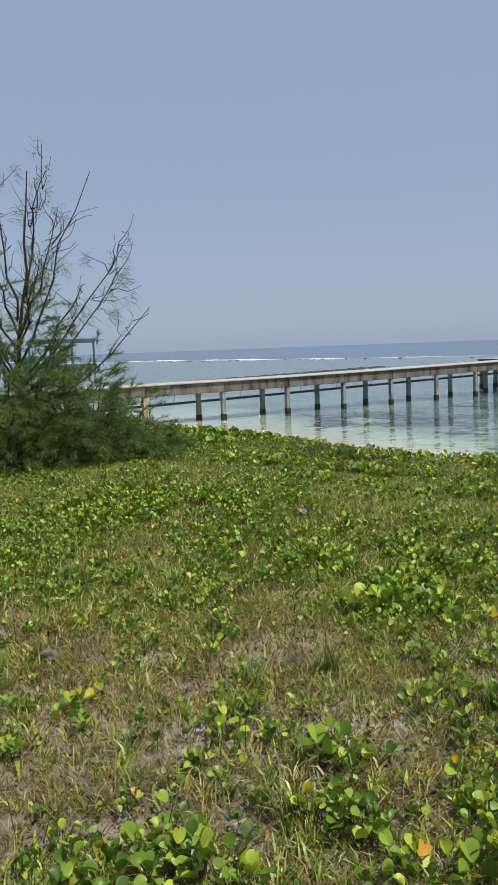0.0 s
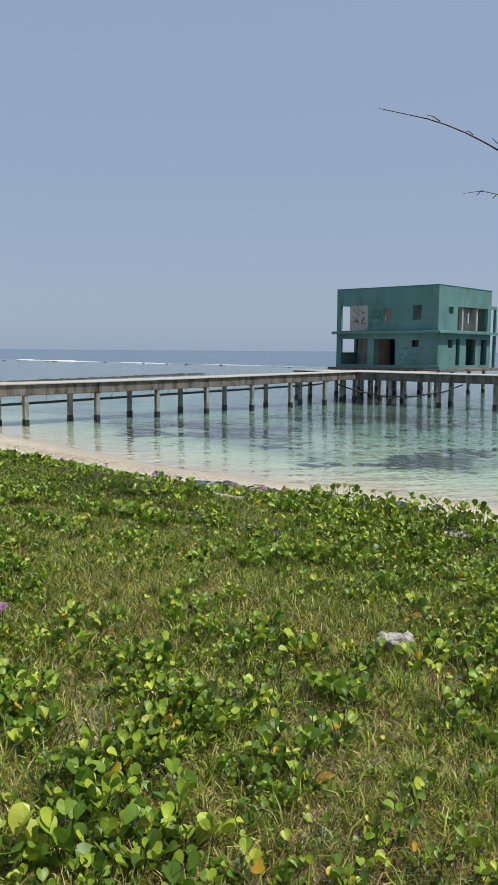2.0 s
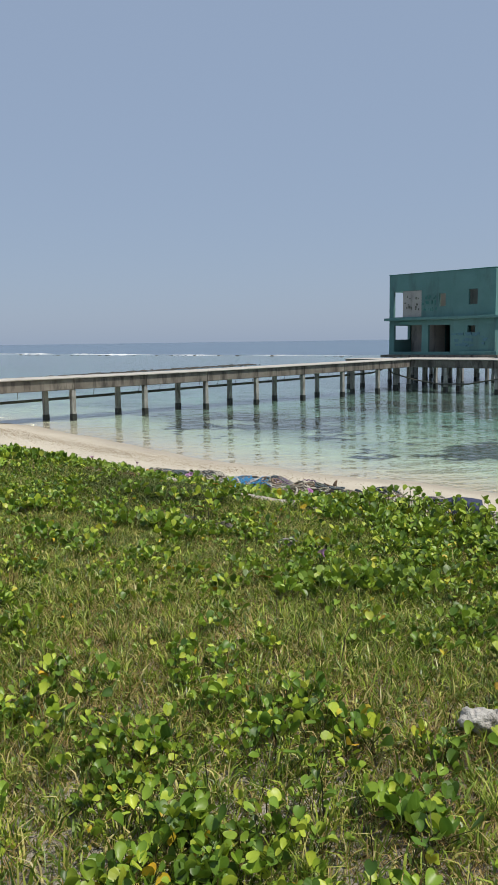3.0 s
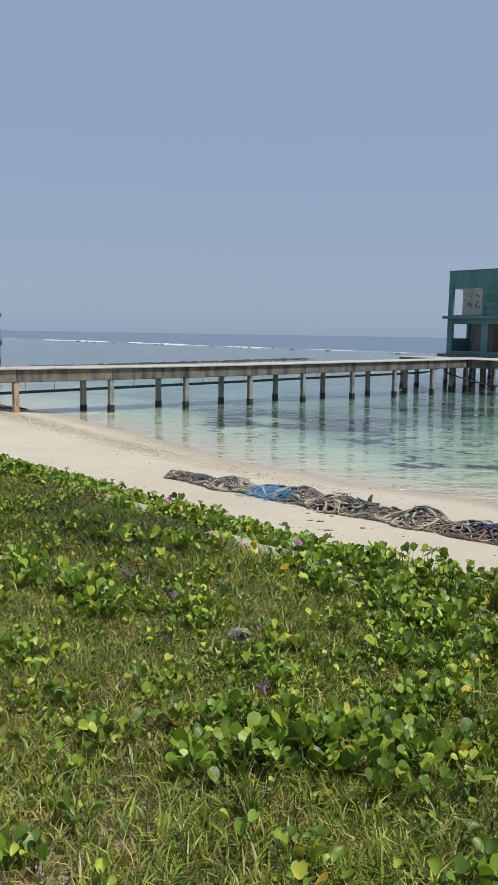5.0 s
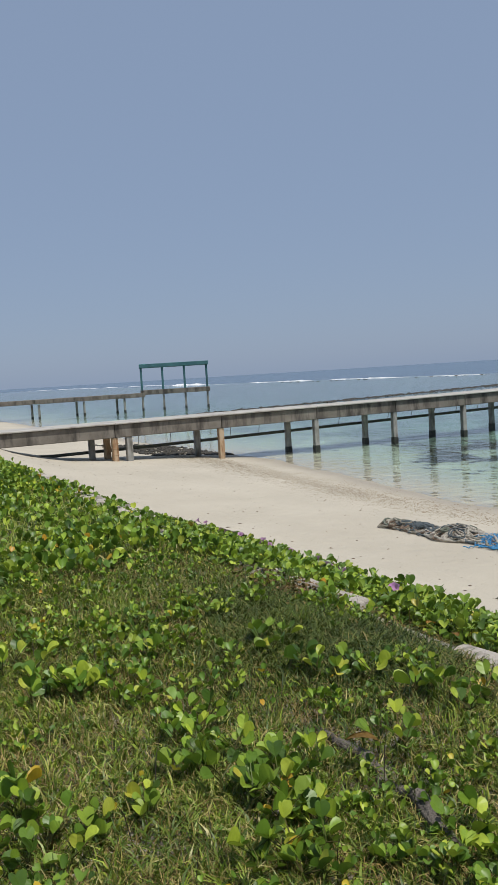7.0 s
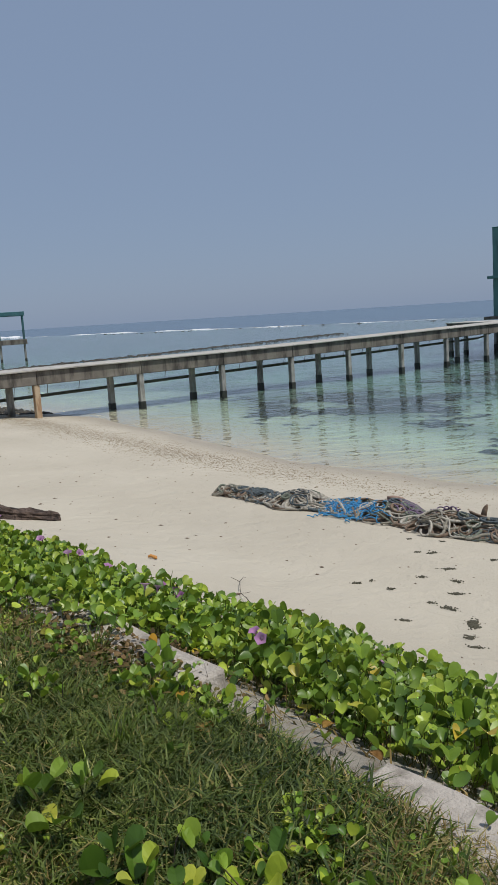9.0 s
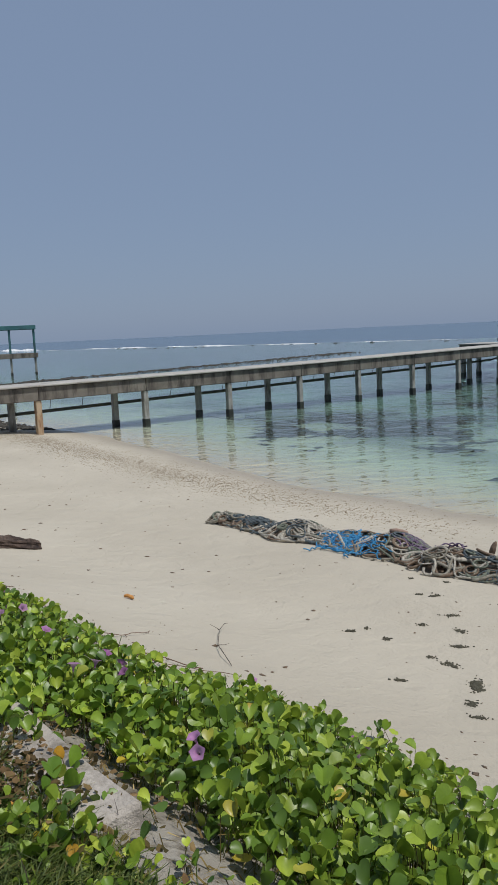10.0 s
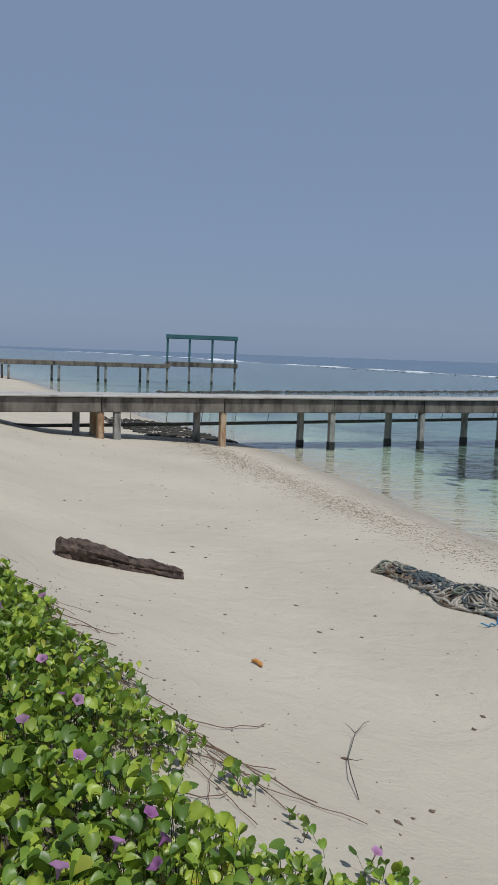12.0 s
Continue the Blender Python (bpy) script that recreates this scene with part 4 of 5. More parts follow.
PLANTS_MIDWAY = ((10.55, 6.79, 1.1), (10.44, 6.88, 0.9), (10.47, 6.70, 1.2), (10.56, 6.66, 1.1), (10.73, 6.65, 1.0), (10.80, 6.56, 1.0), (10.80, 6.42, 1.2), (10.92, 6.38, 1.1), (10.25, 6.76, 1.0), (10.24, 6.64, 1.1), (10.50, 6.57, 1.0), (10.57, 6.43, 1.1), (10.64, 6.33, 1.1), (10.12, 7.06, 0.9), (10.20, 7.41, 0.8), (10.14, 7.58, 0.9), (11.14, 7.81, 0.9), (10.56, 7.34, 0.7), (10.89, 8.46, 0.9), (11.52, 7.02, 1.1), (11.27, 6.68, 1.0), (10.77, 7.19, 0.7), (11.88, 7.05, 0.9), (11.90, 7.80, 0.9))
PLANTS_NEAR_EDGING = ((10.44, 9.92, 1.1), (10.39, 10.26, 1.1), (10.53, 9.85, 1.0), (10.99, 10.17, 1.0), (10.87, 9.28, 0.9), (10.68, 8.86, 0.9), (10.85, 8.71, 1.1), (10.89, 8.64, 0.9), (10.91, 8.44, 0.9), (10.80, 8.23, 0.9), (11.03, 8.72, 0.8), (10.11, 8.96, 1.0), (10.14, 8.77, 0.9), (10.16, 8.60, 0.8), (11.79, 8.95, 1.0), (11.85, 8.78, 1.0), (11.54, 9.85, 1.0), (11.56, 9.49, 1.0), (11.67, 9.33, 1.0), (11.42, 8.69, 0.9), (10.99, 8.08, 0.6), (11.21, 8.00, 0.9), (10.74, 9.63, 0.8), (10.51, 8.74, 0.7), (10.83, 8.99, 0.9), (10.80, 9.11, 0.8), (10.30, 8.70, 0.7), (10.73, 8.27, 0.9))
PLANTS_ON_EDGING = ((12.12, 10.39, 1.2), (12.19, 10.30, 1.2), (12.25, 10.21, 1.0), (12.21, 10.41, 1.0), (12.34, 10.67, 1.1), (12.15, 10.53, 0.8), (12.31, 10.13, 0.6))
PLANT_AT = PLANTS_ON_EDGING + tuple((a, b, c * 0.85) for a, b, c in PLANTS_NEAR_START) + PLANTS_PAST_START + PLANTS_MIDWAY + tuple((a, b, c * 1.25) for a, b, c in PLANTS_NEAR_EDGING)


def on_ground(x, y, lift=0.0):
    return Vector((x, y, float(height(np.float64(x), np.float64(y))) + lift))


more = random.Random(5)
for k in range(20):   # plants strung out along creeping runners
    if k % 4 == 0:
        px, py, az = more.uniform(7.6, 11.4), more.uniform(5.4, 9.6), more.uniform(0, 6.28)
    px, py, az = px + 0.2 * math.cos(az), py + 0.2 * math.sin(az), az + more.gauss(0, 0.4)
    if px < 12.1 and not (px > 11 and py > 8.4) and in_sight(np.float64(px), np.float64(py)):
        PLANT_AT += ((px, py, more.uniform(0.6, 1.0)),)
for i, (px, py, big) in enumerate(PLANT_AT):
    m = Matrix.Translation(on_ground(px, py)) @ Euler((0, 0, random.uniform(0, 6.28))).to_matrix().to_4x4() @ Matrix.Scale(big, 4)
    if i < 3:
        PLANTS[i].matrix_basis = m
    else:
        copy_thing(PLANTS[i % 3], m)

# the stretch of the mat beside the walk, leaf by leaf
bank = thing("beach_vine", on_ground(13.2, 10.2), "lush beach vine with rounded green leaves spilling down the bank", "plant")
bm = bmesh.new()
for i in range(290):
    px, py = random.uniform(12.66, 13.9), random.uniform(9.0, 11.6)
    p = on_ground(px, py, random.uniform(0.14, 0.34) * min(1, max(0.3, (px - 12.5) / 0.55)))
    foot = on_ground(px + random.gauss(0, 0.04), py + random.gauss(0, 0.04), -0.01)
    tube(bm, [foot, foot.lerp(p, 0.6) + Vector((0.01, 0, 0)), p], 0.002, 3, False)
    put_leaf(bank, p - bank.location, random.uniform(0, 6.28), random.gauss(0.35, 0.42), random.gauss(0, 0.35), random.uniform(0.55, 0.95), LUSH_MESHES)
tagged(part("stalk_tuft", bm, STALK, bank), "thin green stalks", kind="stuff")

# ---- grass tufts ----


def tuft(n, tall, spread, material):
    ob = thing("grass_tuft", (0, 0, 0), "arching tuft of longer grass standing above the turf", "grass", "longer grass tufts")
    bm = bmesh.new()
    for i in range(n):
        a, b = random.uniform(0, 6.28), random.uniform(0, 6.28)
        r = spread * random.random()
        p, out, hgt = Vector((r * math.cos(a), r * math.sin(a), -0.01)), Vector((math.cos(b), math.sin(b), 0)), tall * random.uniform(0.5, 1.1)
        side = Vector((-out.y, out.x, 0)) * random.uniform(0.0015, 0.003)
        bow = random.uniform(0.2, 0.8)
        rows = [p + out * (hgt * bow * t * t) + Vector((0, 0, hgt * (t - 0.35 * bow * t * t))) for t in (0, 0.35, 0.7, 1.0)]
        v = [(bm.verts.new(q - side * w), bm.verts.new(q + side * w)) for q, w in zip(rows, (1, 0.9, 0.6, 0.1))]
        for c, d in zip(v, v[1:]):
            bm.faces.new((c[0], c[1], d[1], d[0]))
    tagged(part("blade_tuft", bm, material, ob), kind="stuff")
    return ob


TUFTS = [tuft(70, 0.16, 0.04, GRASS), tuft(60, 0.2, 0.05, DARKGRASS), tuft(50, 0.15, 0.045, STRAW), tuft(80, 0.13, 0.05, DARKGRASS)]
for i in range(64):
    while True:
        px, py = random.uniform(5.0, 12.2), random.uniform(3.4, 12.4)
        if in_sight(np.float64(px), np.float64(py)):
            break
    m = Matrix.Translation(on_ground(px, py)) @ Euler((0, 0, random.uniform(0, 6.28))).to_matrix().to_4x4()
    if i < 4:
        TUFTS[i].matrix_basis = m
    else:
        copy_thing(TUFTS[i % 4], m)

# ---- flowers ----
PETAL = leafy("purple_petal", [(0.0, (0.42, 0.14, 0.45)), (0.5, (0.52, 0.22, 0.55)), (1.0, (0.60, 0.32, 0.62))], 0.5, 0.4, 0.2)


def flower():
    ob = thing("vine_flower", (0, 0, 0), "purple funnel-shaped beach vine flower among green leaves", "flower", "purple vine flowers")
    bm = bmesh.new()
    rings = []
    for z, r in ((0.0, 0.003), (0.015, 0.005), (0.027, 0.011), (0.035, 0.02), (0.037, 0.027)):
        ring = []
        for k in range(15):
            a = 2 * math.pi * k / 15
            q = r * (1 + (0.13 * math.cos(5 * a) if r > 0.02 else 0))
            ring.append(bm.verts.new((q * math.cos(a), q * math.sin(a), z - (0.004 * math.cos(5 * a) if r > 0.03 else 0))))
        rings.append(ring)
    for a, b in zip(rings, rings[1:]):
        for k in range(15):
            bm.faces.new((a[k], a[(k + 1) % 15], b[(k + 1) % 15], b[k]))
    part("corolla", bm, PETAL, ob, "purple funnel of joined petals", True)
    bm = bmesh.new()
    tube(bm, [(0, 0, 0.004), (0.004, 0.003, -0.05), (0.0, 0.01, -0.16)], [0.003, 0.002, 0.002], 4)
    part("stalk", bm, STALK, ob)
    return ob


FLOWER_AT = ((10.55, 6.79), (12.17, 8.32), (12.81, 12.39), (13.06, 13.32), (12.97, 11.65), (14.2, 11.23), (13.67, 10.68), (14.15, 10.51), (12.79, 10.51), (13.15, 11.76), (13.16, 11.93), (13.04, 12.84), (13.3, 13.56),
             (13.04, 13.33), (12.98, 12.24), (12.95, 14.09), (13.29, 14.72), (14.33, 12.25), (12.75, 11.4), (13.1, 11.6), (12.87, 10.65), (13.82, 10.75), (14.2, 11.1), (8.45, 6.75), (13.12, 12.9))
bloom = flower()
for i, (px, py) in enumerate(FLOWER_AT):
    m = Matrix.Translation(on_ground(px, py, 0.17 if px < 12.3 else (0.14 if px > 14 else 0.24))) @ Euler((random.gauss(0.5, 0.3), random.gauss(-0.3, 0.3), random.uniform(0, 6.28))).to_matrix().to_4x4()
    if i == 0:
        bloom.matrix_basis = m
    else:
        copy_thing(bloom, m)

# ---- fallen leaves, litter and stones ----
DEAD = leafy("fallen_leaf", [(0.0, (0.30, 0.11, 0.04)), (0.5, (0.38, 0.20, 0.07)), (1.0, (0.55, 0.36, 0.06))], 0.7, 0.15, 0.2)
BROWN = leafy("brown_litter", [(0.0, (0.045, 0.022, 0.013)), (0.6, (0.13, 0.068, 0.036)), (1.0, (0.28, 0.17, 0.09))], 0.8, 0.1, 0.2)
WHITE = worn("bleached_coral", (0.40, 0.38, 0.34), (0.56, 0.54, 0.50), (0.25, 0.22, 0.18), 0.9, 12, 120, 1.0)
HUSK = worn("orange_husk", (0.55, 0.24, 0.05), (0.65, 0.32, 0.09), (0.35, 0.14, 0.04), 0.7, 20, 120)


def fallen_leaf(at, size, az, label, mat_):
    bm = bmesh.new()
    n = 9
    rows = []
    for i in range(n):
        u = i / (n - 1)
        w = 0.5 * math.sin(math.pi * min(1, u * 0.93 + 0.03)) ** 0.8
        rows.append([bm.verts.new((s * w * 0.62, u - 0.5, 0.18 * abs(s) * w + 0.10 * math.sin(u * 3.0) + 0.04 * noise.noise(Vector((u * 4, s * 2, size * 90))))) for s in (-1, -0.5, 0, 0.5, 1)])
    for a, b in zip(rows, rows[1:]):
        for k in range(4):
            bm.faces.new((a[k], a[k + 1], b[k + 1], b[k]))
    bmesh.ops.solidify(bm, geom=bm.faces, thickness=0.012)
    ob = part("fallen_leaf", bm, mat_, None, "", True)
    ob.matrix_basis = Matrix.Translation(at) @ Euler((random.gauss(0, 0.15), random.gauss(0, 0.15), az)).to_matrix().to_4x4() @ Matrix.Scale(size, 4)
    tagged(ob, label, "leaf", "fallen leaves")


for px, py, up, sz in ((12.42, 9.72, 0.10, 0.075), (12.38, 9.48, 0.10, 0.07), (12.12, 10.0, 0.05, 0.10), (8.45, 4.85, 0.04, 0.09), (9.25, 6.05, 0.05, 0.06), (9.82, 5.36, 0.1, 0.07), (9.9, 5.36, 0.11, 0.08), (9.95, 5.3, 0.11, 0.06), (11.22, 8.6, 0.13, 0.12), (10.3, 7.0, 0.06, 0.09), (10.2, 8.75, 0.06, 0.08), (6.9, 6.35, 0.05, 0.08)):
    fallen_leaf(on_ground(px, py, up), sz, random.uniform(0, 6.28), "curled orange-brown fallen leaf", DEAD)
bm = bmesh.new()
for i in range(1500):   # heap of brown leaves beside the edging
    px, py = 12.26 + random.gauss(0, 0.13), 10.85 + random.gauss(0, 0.28)
    at = on_ground(px, py, 0.015 + 0.07 * random.random())
    r = Euler((random.gauss(0, 0.5), random.gauss(0, 0.5), random.uniform(0, 6.28))).to_matrix()
    s = random.uniform(0.007, 0.019)
    vs = [bm.verts.new(at + r @ Vector(v) * s) for v in ((-0.5, -0.9, 0), (0.5, -0.6, 0.2), (0.6, 0.5, 0), (0, 1.1, 0.25), (-0.6, 0.4, 0.1))]
    bm.faces.new(vs)
tagged(part("leaf_litter", bm, BROWN, None), "heap of brown dry leaves on the edging", "litter", kind="stuff")

x, y = scatter(150000, 4.8, 12.3, 3.0, 12.4)
k = in_sight(x, y)
x, y = keep(x[k], y[k], np.clip(0.15 + 0.35 * bare(x[k], y[k]) + 0.4 * start_patch(x[k], y[k]) + 0.5 * (x[k] > 11.1) * (y[k] > 8.8) + 0.5 * np.clip(x[k] - 8.5, 0, 1) * field(x[k], y[k], 4, 3), 0, 1))
n = len(x)
blades("dead_leaf_litter", x, y, 0.008 + 0.03 * rng.random(n), 0.004 + 0.010 * rng.random(n), 0.8 + 1.4 * rng.random(n), BROWN, "scraps of brown dead leaves between the grass")
bm = bmesh.new()
for k, (dx, dy, r) in enumerate(((0, 0, 0.06), (0.05, 0.0, 0.05), (-0.04, 0.01, 0.055))):
    lump(bm, (dx * 1.1, dy, 0.01), r * 0.95, k + 3, 0.8, 3)
for v in bm.verts:
    v.co += noise.noise_vector(v.co * 40) * 0.012
coral = part("coral_chunk", bm, WHITE, None, "", True)
coral.location = on_ground(9.6, 5.3, 0.06)
coral.rotation_euler = (0, 0, -0.7)
tagged(coral, "white bleached coral chunk lying in the grass", "coral")
bm = bmesh.new()
tube(bm, [(-0.06, 0.0, 0.025), (-0.03, 0.015, 0.03), (0.0, 0.012, 0.025), (0.035, -0.006, 0.02), (0.06, -0.025, 0.018)], [0.012, 0.02, 0.018, 0.022, 0.008], 7)
husk = part("orange_husk", bm, HUSK, None, "", True)
husk.matrix_basis = Matrix.Translation(on_ground(15.2, 15.4)) @ Euler((0, 0, -1.0)).to_matrix().to_4x4()
tagged(husk, "small curved orange husk lying on the sand", "husk")
ROUGHSTONE = worn("rough_grey_stone", (0.16, 0.145, 0.12), (0.32, 0.29, 0.25), (0.07, 0.06, 0.05), 0.95, 9.0, 90, 0.9, 0.54)
for px, py, r in ((11.08, 7.55, 0.075), (11.17, 7.37, 0.07), (11.2, 7.58, 0.05), (6.1, 5.75, 0.06), (6.0, 6.2, 0.07)):
    bm = bmesh.new()
    lump(bm, (0, 0, 0), r, px, 0.6, 3)
    for v in bm.verts:
        v.co += noise.noise_vector(v.co * 22 + Vector((px, py, 0))) * 0.022
    st = part("stone", bm, ROUGHSTONE, None, "", True)
    st.location = on_ground(px, py, 0.03)
    tagged(st, "weathered grey stone half hidden in the grass", "stone", "stones in the grass")
bm = bmesh.new()   # old branch lying in the grass
line = [on_ground(px, py, up) for px, py, up in ((11.30, 9.02, 0.0), (11.27, 8.85, 0.015), (11.29, 8.68, 0.02), (11.24, 8.5, 0.0), (11.25, 8.34, 0.03), (11.2, 8.2, 0.03), (11.19, 8.06, 0.01))]
tube(bm, line, [0.014, 0.024, 0.026, 0.022, 0.028, 0.026, 0.014], 10)
bmesh.ops.subdivide_edges(bm, edges=bm.edges, cuts=2, use_grid_fill=True)
for v in bm.verts:
    v.co += noise.noise_vector(v.co * 11) * 0.014 + noise.noise_vector(v.co * 45) * 0.004
GREYWOOD = worn("grey_weathered_wood", (0.10, 0.085, 0.068), (0.22, 0.19, 0.155), (0.05, 0.042, 0.035), 0.9, 12, 90, 1.0, 0.54)
tagged(part("fallen_branch", bm, GREYWOOD, None, "", True), "grey weathered branch half sunk in the grass", "branch")
BOTTLE = Nodes("clear_plastic")
BOTTLE.base((0.9, 0.95, 0.97), 0.12)
BOTTLE.b.inputs["Transmission Weight"].default_value = 0.9
BOTTLE.b.inputs["IOR"].default_value = 1.3
CAPBLUE = worn("blue_cap_plastic", (0.03, 0.12, 0.45), (0.05, 0.16, 0.5), (0.03, 0.08, 0.3), 0.4, 20, 100, 0.1)


def bottle(at, az, tip):
    ob = thing("plastic_bottle", at, "empty clear ribbed plastic bottle caught in the vines", "bottle", "bottles in the vines")
    rot = Euler((tip, 0, az)).to_matrix()
    prof = [(0.0, 0.0), (0.028, 0.002), (0.031, 0.01), (0.029, 0.03), (0.032, 0.04), (0.029, 0.05), (0.032, 0.06), (0.029, 0.07), (0.032, 0.085), (0.031, 0.13), (0.026, 0.155), (0.013, 0.18), (0.012, 0.195), (0.0, 0.195)]
    bm = bmesh.new()
    rings = [[bm.verts.new(at + rot @ Vector((r * math.cos(a), r * math.sin(a), z))) for a in (math.pi * k / 7 for k in range(14))] for r, z in prof[1:-1]]
    for a, b in zip(rings, rings[1:]):
        for k in range(14):
            bm.faces.new((a[k], a[(k + 1) % 14], b[(k + 1) % 14], b[k]))
    bm.faces.new(rings[0][::-1])
    part("body", bm, BOTTLE.m, ob, "clear ribbed plastic", True)
    bm = bmesh.new()
    tube(bm, [at + rot @ Vector((0, 0, 0.19)), at + rot @ Vector((0, 0, 0.21))], 0.0155, 12)
    part("cap", bm, CAPBLUE, ob, "blue screw cap")


bottle(on_ground(13.73, 11.76, 0.05), 0.6, 1.1)
bottle(on_ground(13.11, 10.54, 0.08), 2.0, 1.4)

# ---- driftwood log ----
bm = bmesh.new()
A, B = Vector((14.2, 19.12, 0.0)), Vector((15.76, 18.92, 0.0))
n = 60
rings = []
d = (B - A).normalized()
sd = Vector((-d.y, d.x, 0))
for i in range(n):
    u = i / (n - 1)
    c = A.lerp(B, u)
    gz = float(height(np.float64(c.x), np.float64(c.y)))
    rad = float(np.interp(u, (0, 0.04, 0.15, 0.36, 0.46, 0.6, 0.92, 1), (0.115, 0.15, 0.15, 0.14, 0.115, 0.10, 0.09, 0.07)))
    ring = []
    for k in range(26):
        a = 2 * math.pi * k / 26
        crag = 1 + 0.10 * math.sin(5 * a + 3 * u) + 0.09 * math.sin(13 * a - 4 * u) + 0.4 * noise.noise(Vector((u * 6, math.cos(a) * 2, math.sin(a) * 2))) + 0.2 * noise.noise(Vector((u * 25, math.cos(a) * 5, math.sin(a) * 5)))
        ring.append(bm.verts.new(c + sd * (rad * 1.15 * crag * math.cos(a)) + Vector((0, 0, gz + rad * 0.55 + rad * 0.9 * crag * math.sin(a)))))
    rings.append(ring)
for a, b in zip(rings, rings[1:]):
    for k in range(26):
        bm.faces.new((a[k], a[(k + 1) % 26], b[(k + 1) % 26], b[k]))
bm.faces.new(rings[0][::-1])
bm.faces.new(rings[-1])
tagged(part("driftwood_log", bm, BARK, None), "weathered dark brown driftwood log lying on the sand", "log")

# ---- stranded ropes and nets ----
ROPES = [worn("grey_rope", (0.24, 0.22, 0.17), (0.38, 0.35, 0.28), (0.12, 0.11, 0.08), 0.9, 14, 220, 1.0),
         worn("green_grey_rope", (0.14, 0.16, 0.12), (0.24, 0.26, 0.20), (0.07, 0.08, 0.06), 0.9, 14, 220, 1.0),
         worn("bleached_rope", (0.42, 0.39, 0.32), (0.55, 0.51, 0.43), (0.26, 0.22, 0.16), 0.9, 14, 220, 1.0),
         worn("brown_rope", (0.17, 0.12, 0.08), (0.28, 0.20, 0.14), (0.08, 0.06, 0.04), 0.9, 14, 220, 1.0),
         worn("slate_rope", (0.07, 0.09, 0.10), (0.14, 0.17, 0.18), (0.04, 0.05, 0.05), 0.9, 14, 220, 1.0)]
BLUE = worn("blue_net_cord", (0.03, 0.20, 0.42), (0.06, 0.32, 0.58), (0.02, 0.10, 0.22), 0.7, 14, 200, 0.8)
NAVY = worn("navy_cloth", (0.02, 0.03, 0.07), (0.04, 0.05, 0.11), (0.05, 0.05, 0.06), 0.85, 9, 150, 0.6)
PURPLE = worn("faded_purple_net", (0.14, 0.09, 0.16), (0.22, 0.16, 0.24), (0.08, 0.06, 0.08), 0.85, 12, 200, 0.8)


def ridge(s):
    """Middle of the rope heap, its half width and height, from its thin end (0) on."""
    x = np.interp(s, (0, 0.3, 0.6, 1), (19.15, 19.65, 19.85, 20.25)) + 0.08 * math.sin(s * 21)
    y = 19.55 - 8.65 * s
    bulge = 1 + 0.28 * math.sin(s * 37) + 0.2 * math.sin(s * 61 + 1)
    return x, y, float(np.interp(s, (0, 0.12, 0.4, 0.8, 1), (0.2, 0.36, 0.55, 0.52, 0.3))) * (1 + (bulge - 1) * 0.5), float(np.interp(s, (0, 0.1, 0.5, 0.9, 1), (0.10, 0.14, 0.20, 0.20, 0.12))) * bulge


def heap_top(px, py, k=1.0):
    s = min(1.0, max(0.0, (19.55 - py) / 8.65))
    x, _, w, hgt = ridge(s)
    o = (px - x) / w
    return float(height(np.float64(px), np.float64(py))) + k * hgt * max(0.0, 1 - o * o), o


def strand(bm, s0, length, r, sides=6):
    """A rope that wanders over the heap."""
    x, y, w, _ = ridge(s0)
    px, py = x + random.uniform(-0.8, 0.8) * w, y
    az = random.choice((1.57, -1.57)) + random.gauss(0, 0.9)
    turn, lift, pts = random.gauss(0, 3), random.uniform(0.35, 1.0), []
    for i in range(int(length / 0.035)):
        z, o = heap_top(px, py, lift)
        pts.append((px, py, z + r * 0.7 + 0.025 * abs(math.sin(i * 0.21 + s0 * 50))))
        turn = turn * 0.93 + random.gauss(0, 1.6)
        if abs(o) > 0.9:
            az += 0.3 * math.sin(math.atan2(0, -o) - az)
        az += turn * 0.035
        px, py = px + 0.035 * math.cos(az), min(19.45, max(10.9, py + 0.035 * math.sin(az)))
        mid_x, _, half, _ = ridge((19.55 - py) / 8.65)
        px = min(mid_x + half, max(mid_x - half, px))
    tube(bm, pts, r, sides)


heap = thing("rope_heap", (19.8, 15.2, 0.45), "long tangled heap of stranded grey ropes and nets on the sand", "ropes")
for i in range(250):
    bm = bmesh.new()
    strand(bm, random.uniform(0.02, 0.98), random.uniform(0.8, 2.6), random.choice((0.008, 0.011, 0.014, 0.018, 0.023)))
    part("rope", bm, random.choice(ROPES + [ROPES[0], ROPES[2], ROPES[0], ROPES[3], ROPES[3], ROPES[2]]), heap, "", True)
for i in range(46):   # loose coils
    s = random.uniform(0.03, 0.97)
    x, y, w, _ = ridge(s)
    cx_, cy_, r0 = x + random.uniform(-0.8, 0.8) * w, y, random.uniform(0.05, 0.13)
    tx, ty = random.gauss(0, 0.15), random.gauss(0, 0.15)
    bm = bmesh.new()
    pts = []
    for k in range(36):
        a = k * 0.3
        rr = r0 * (1 + 0.15 * math.sin(a * 0.37 + i))
        qx, qy = cx_ + rr * math.cos(a), cy_ + rr * 1.15 * math.sin(a)
        pts.append((qx, qy, max(heap_top(qx, qy)[0], heap_top(cx_, cy_)[0] - 0.05 + tx * (qx - cx_) + ty * (qy - cy_)) + 0.02 + k * 0.0008))
    tube(bm, pts, random.choice((0.009, 0.012, 0.017)), 6)
    part("rope", bm, random.choice(ROPES), heap, "", True)
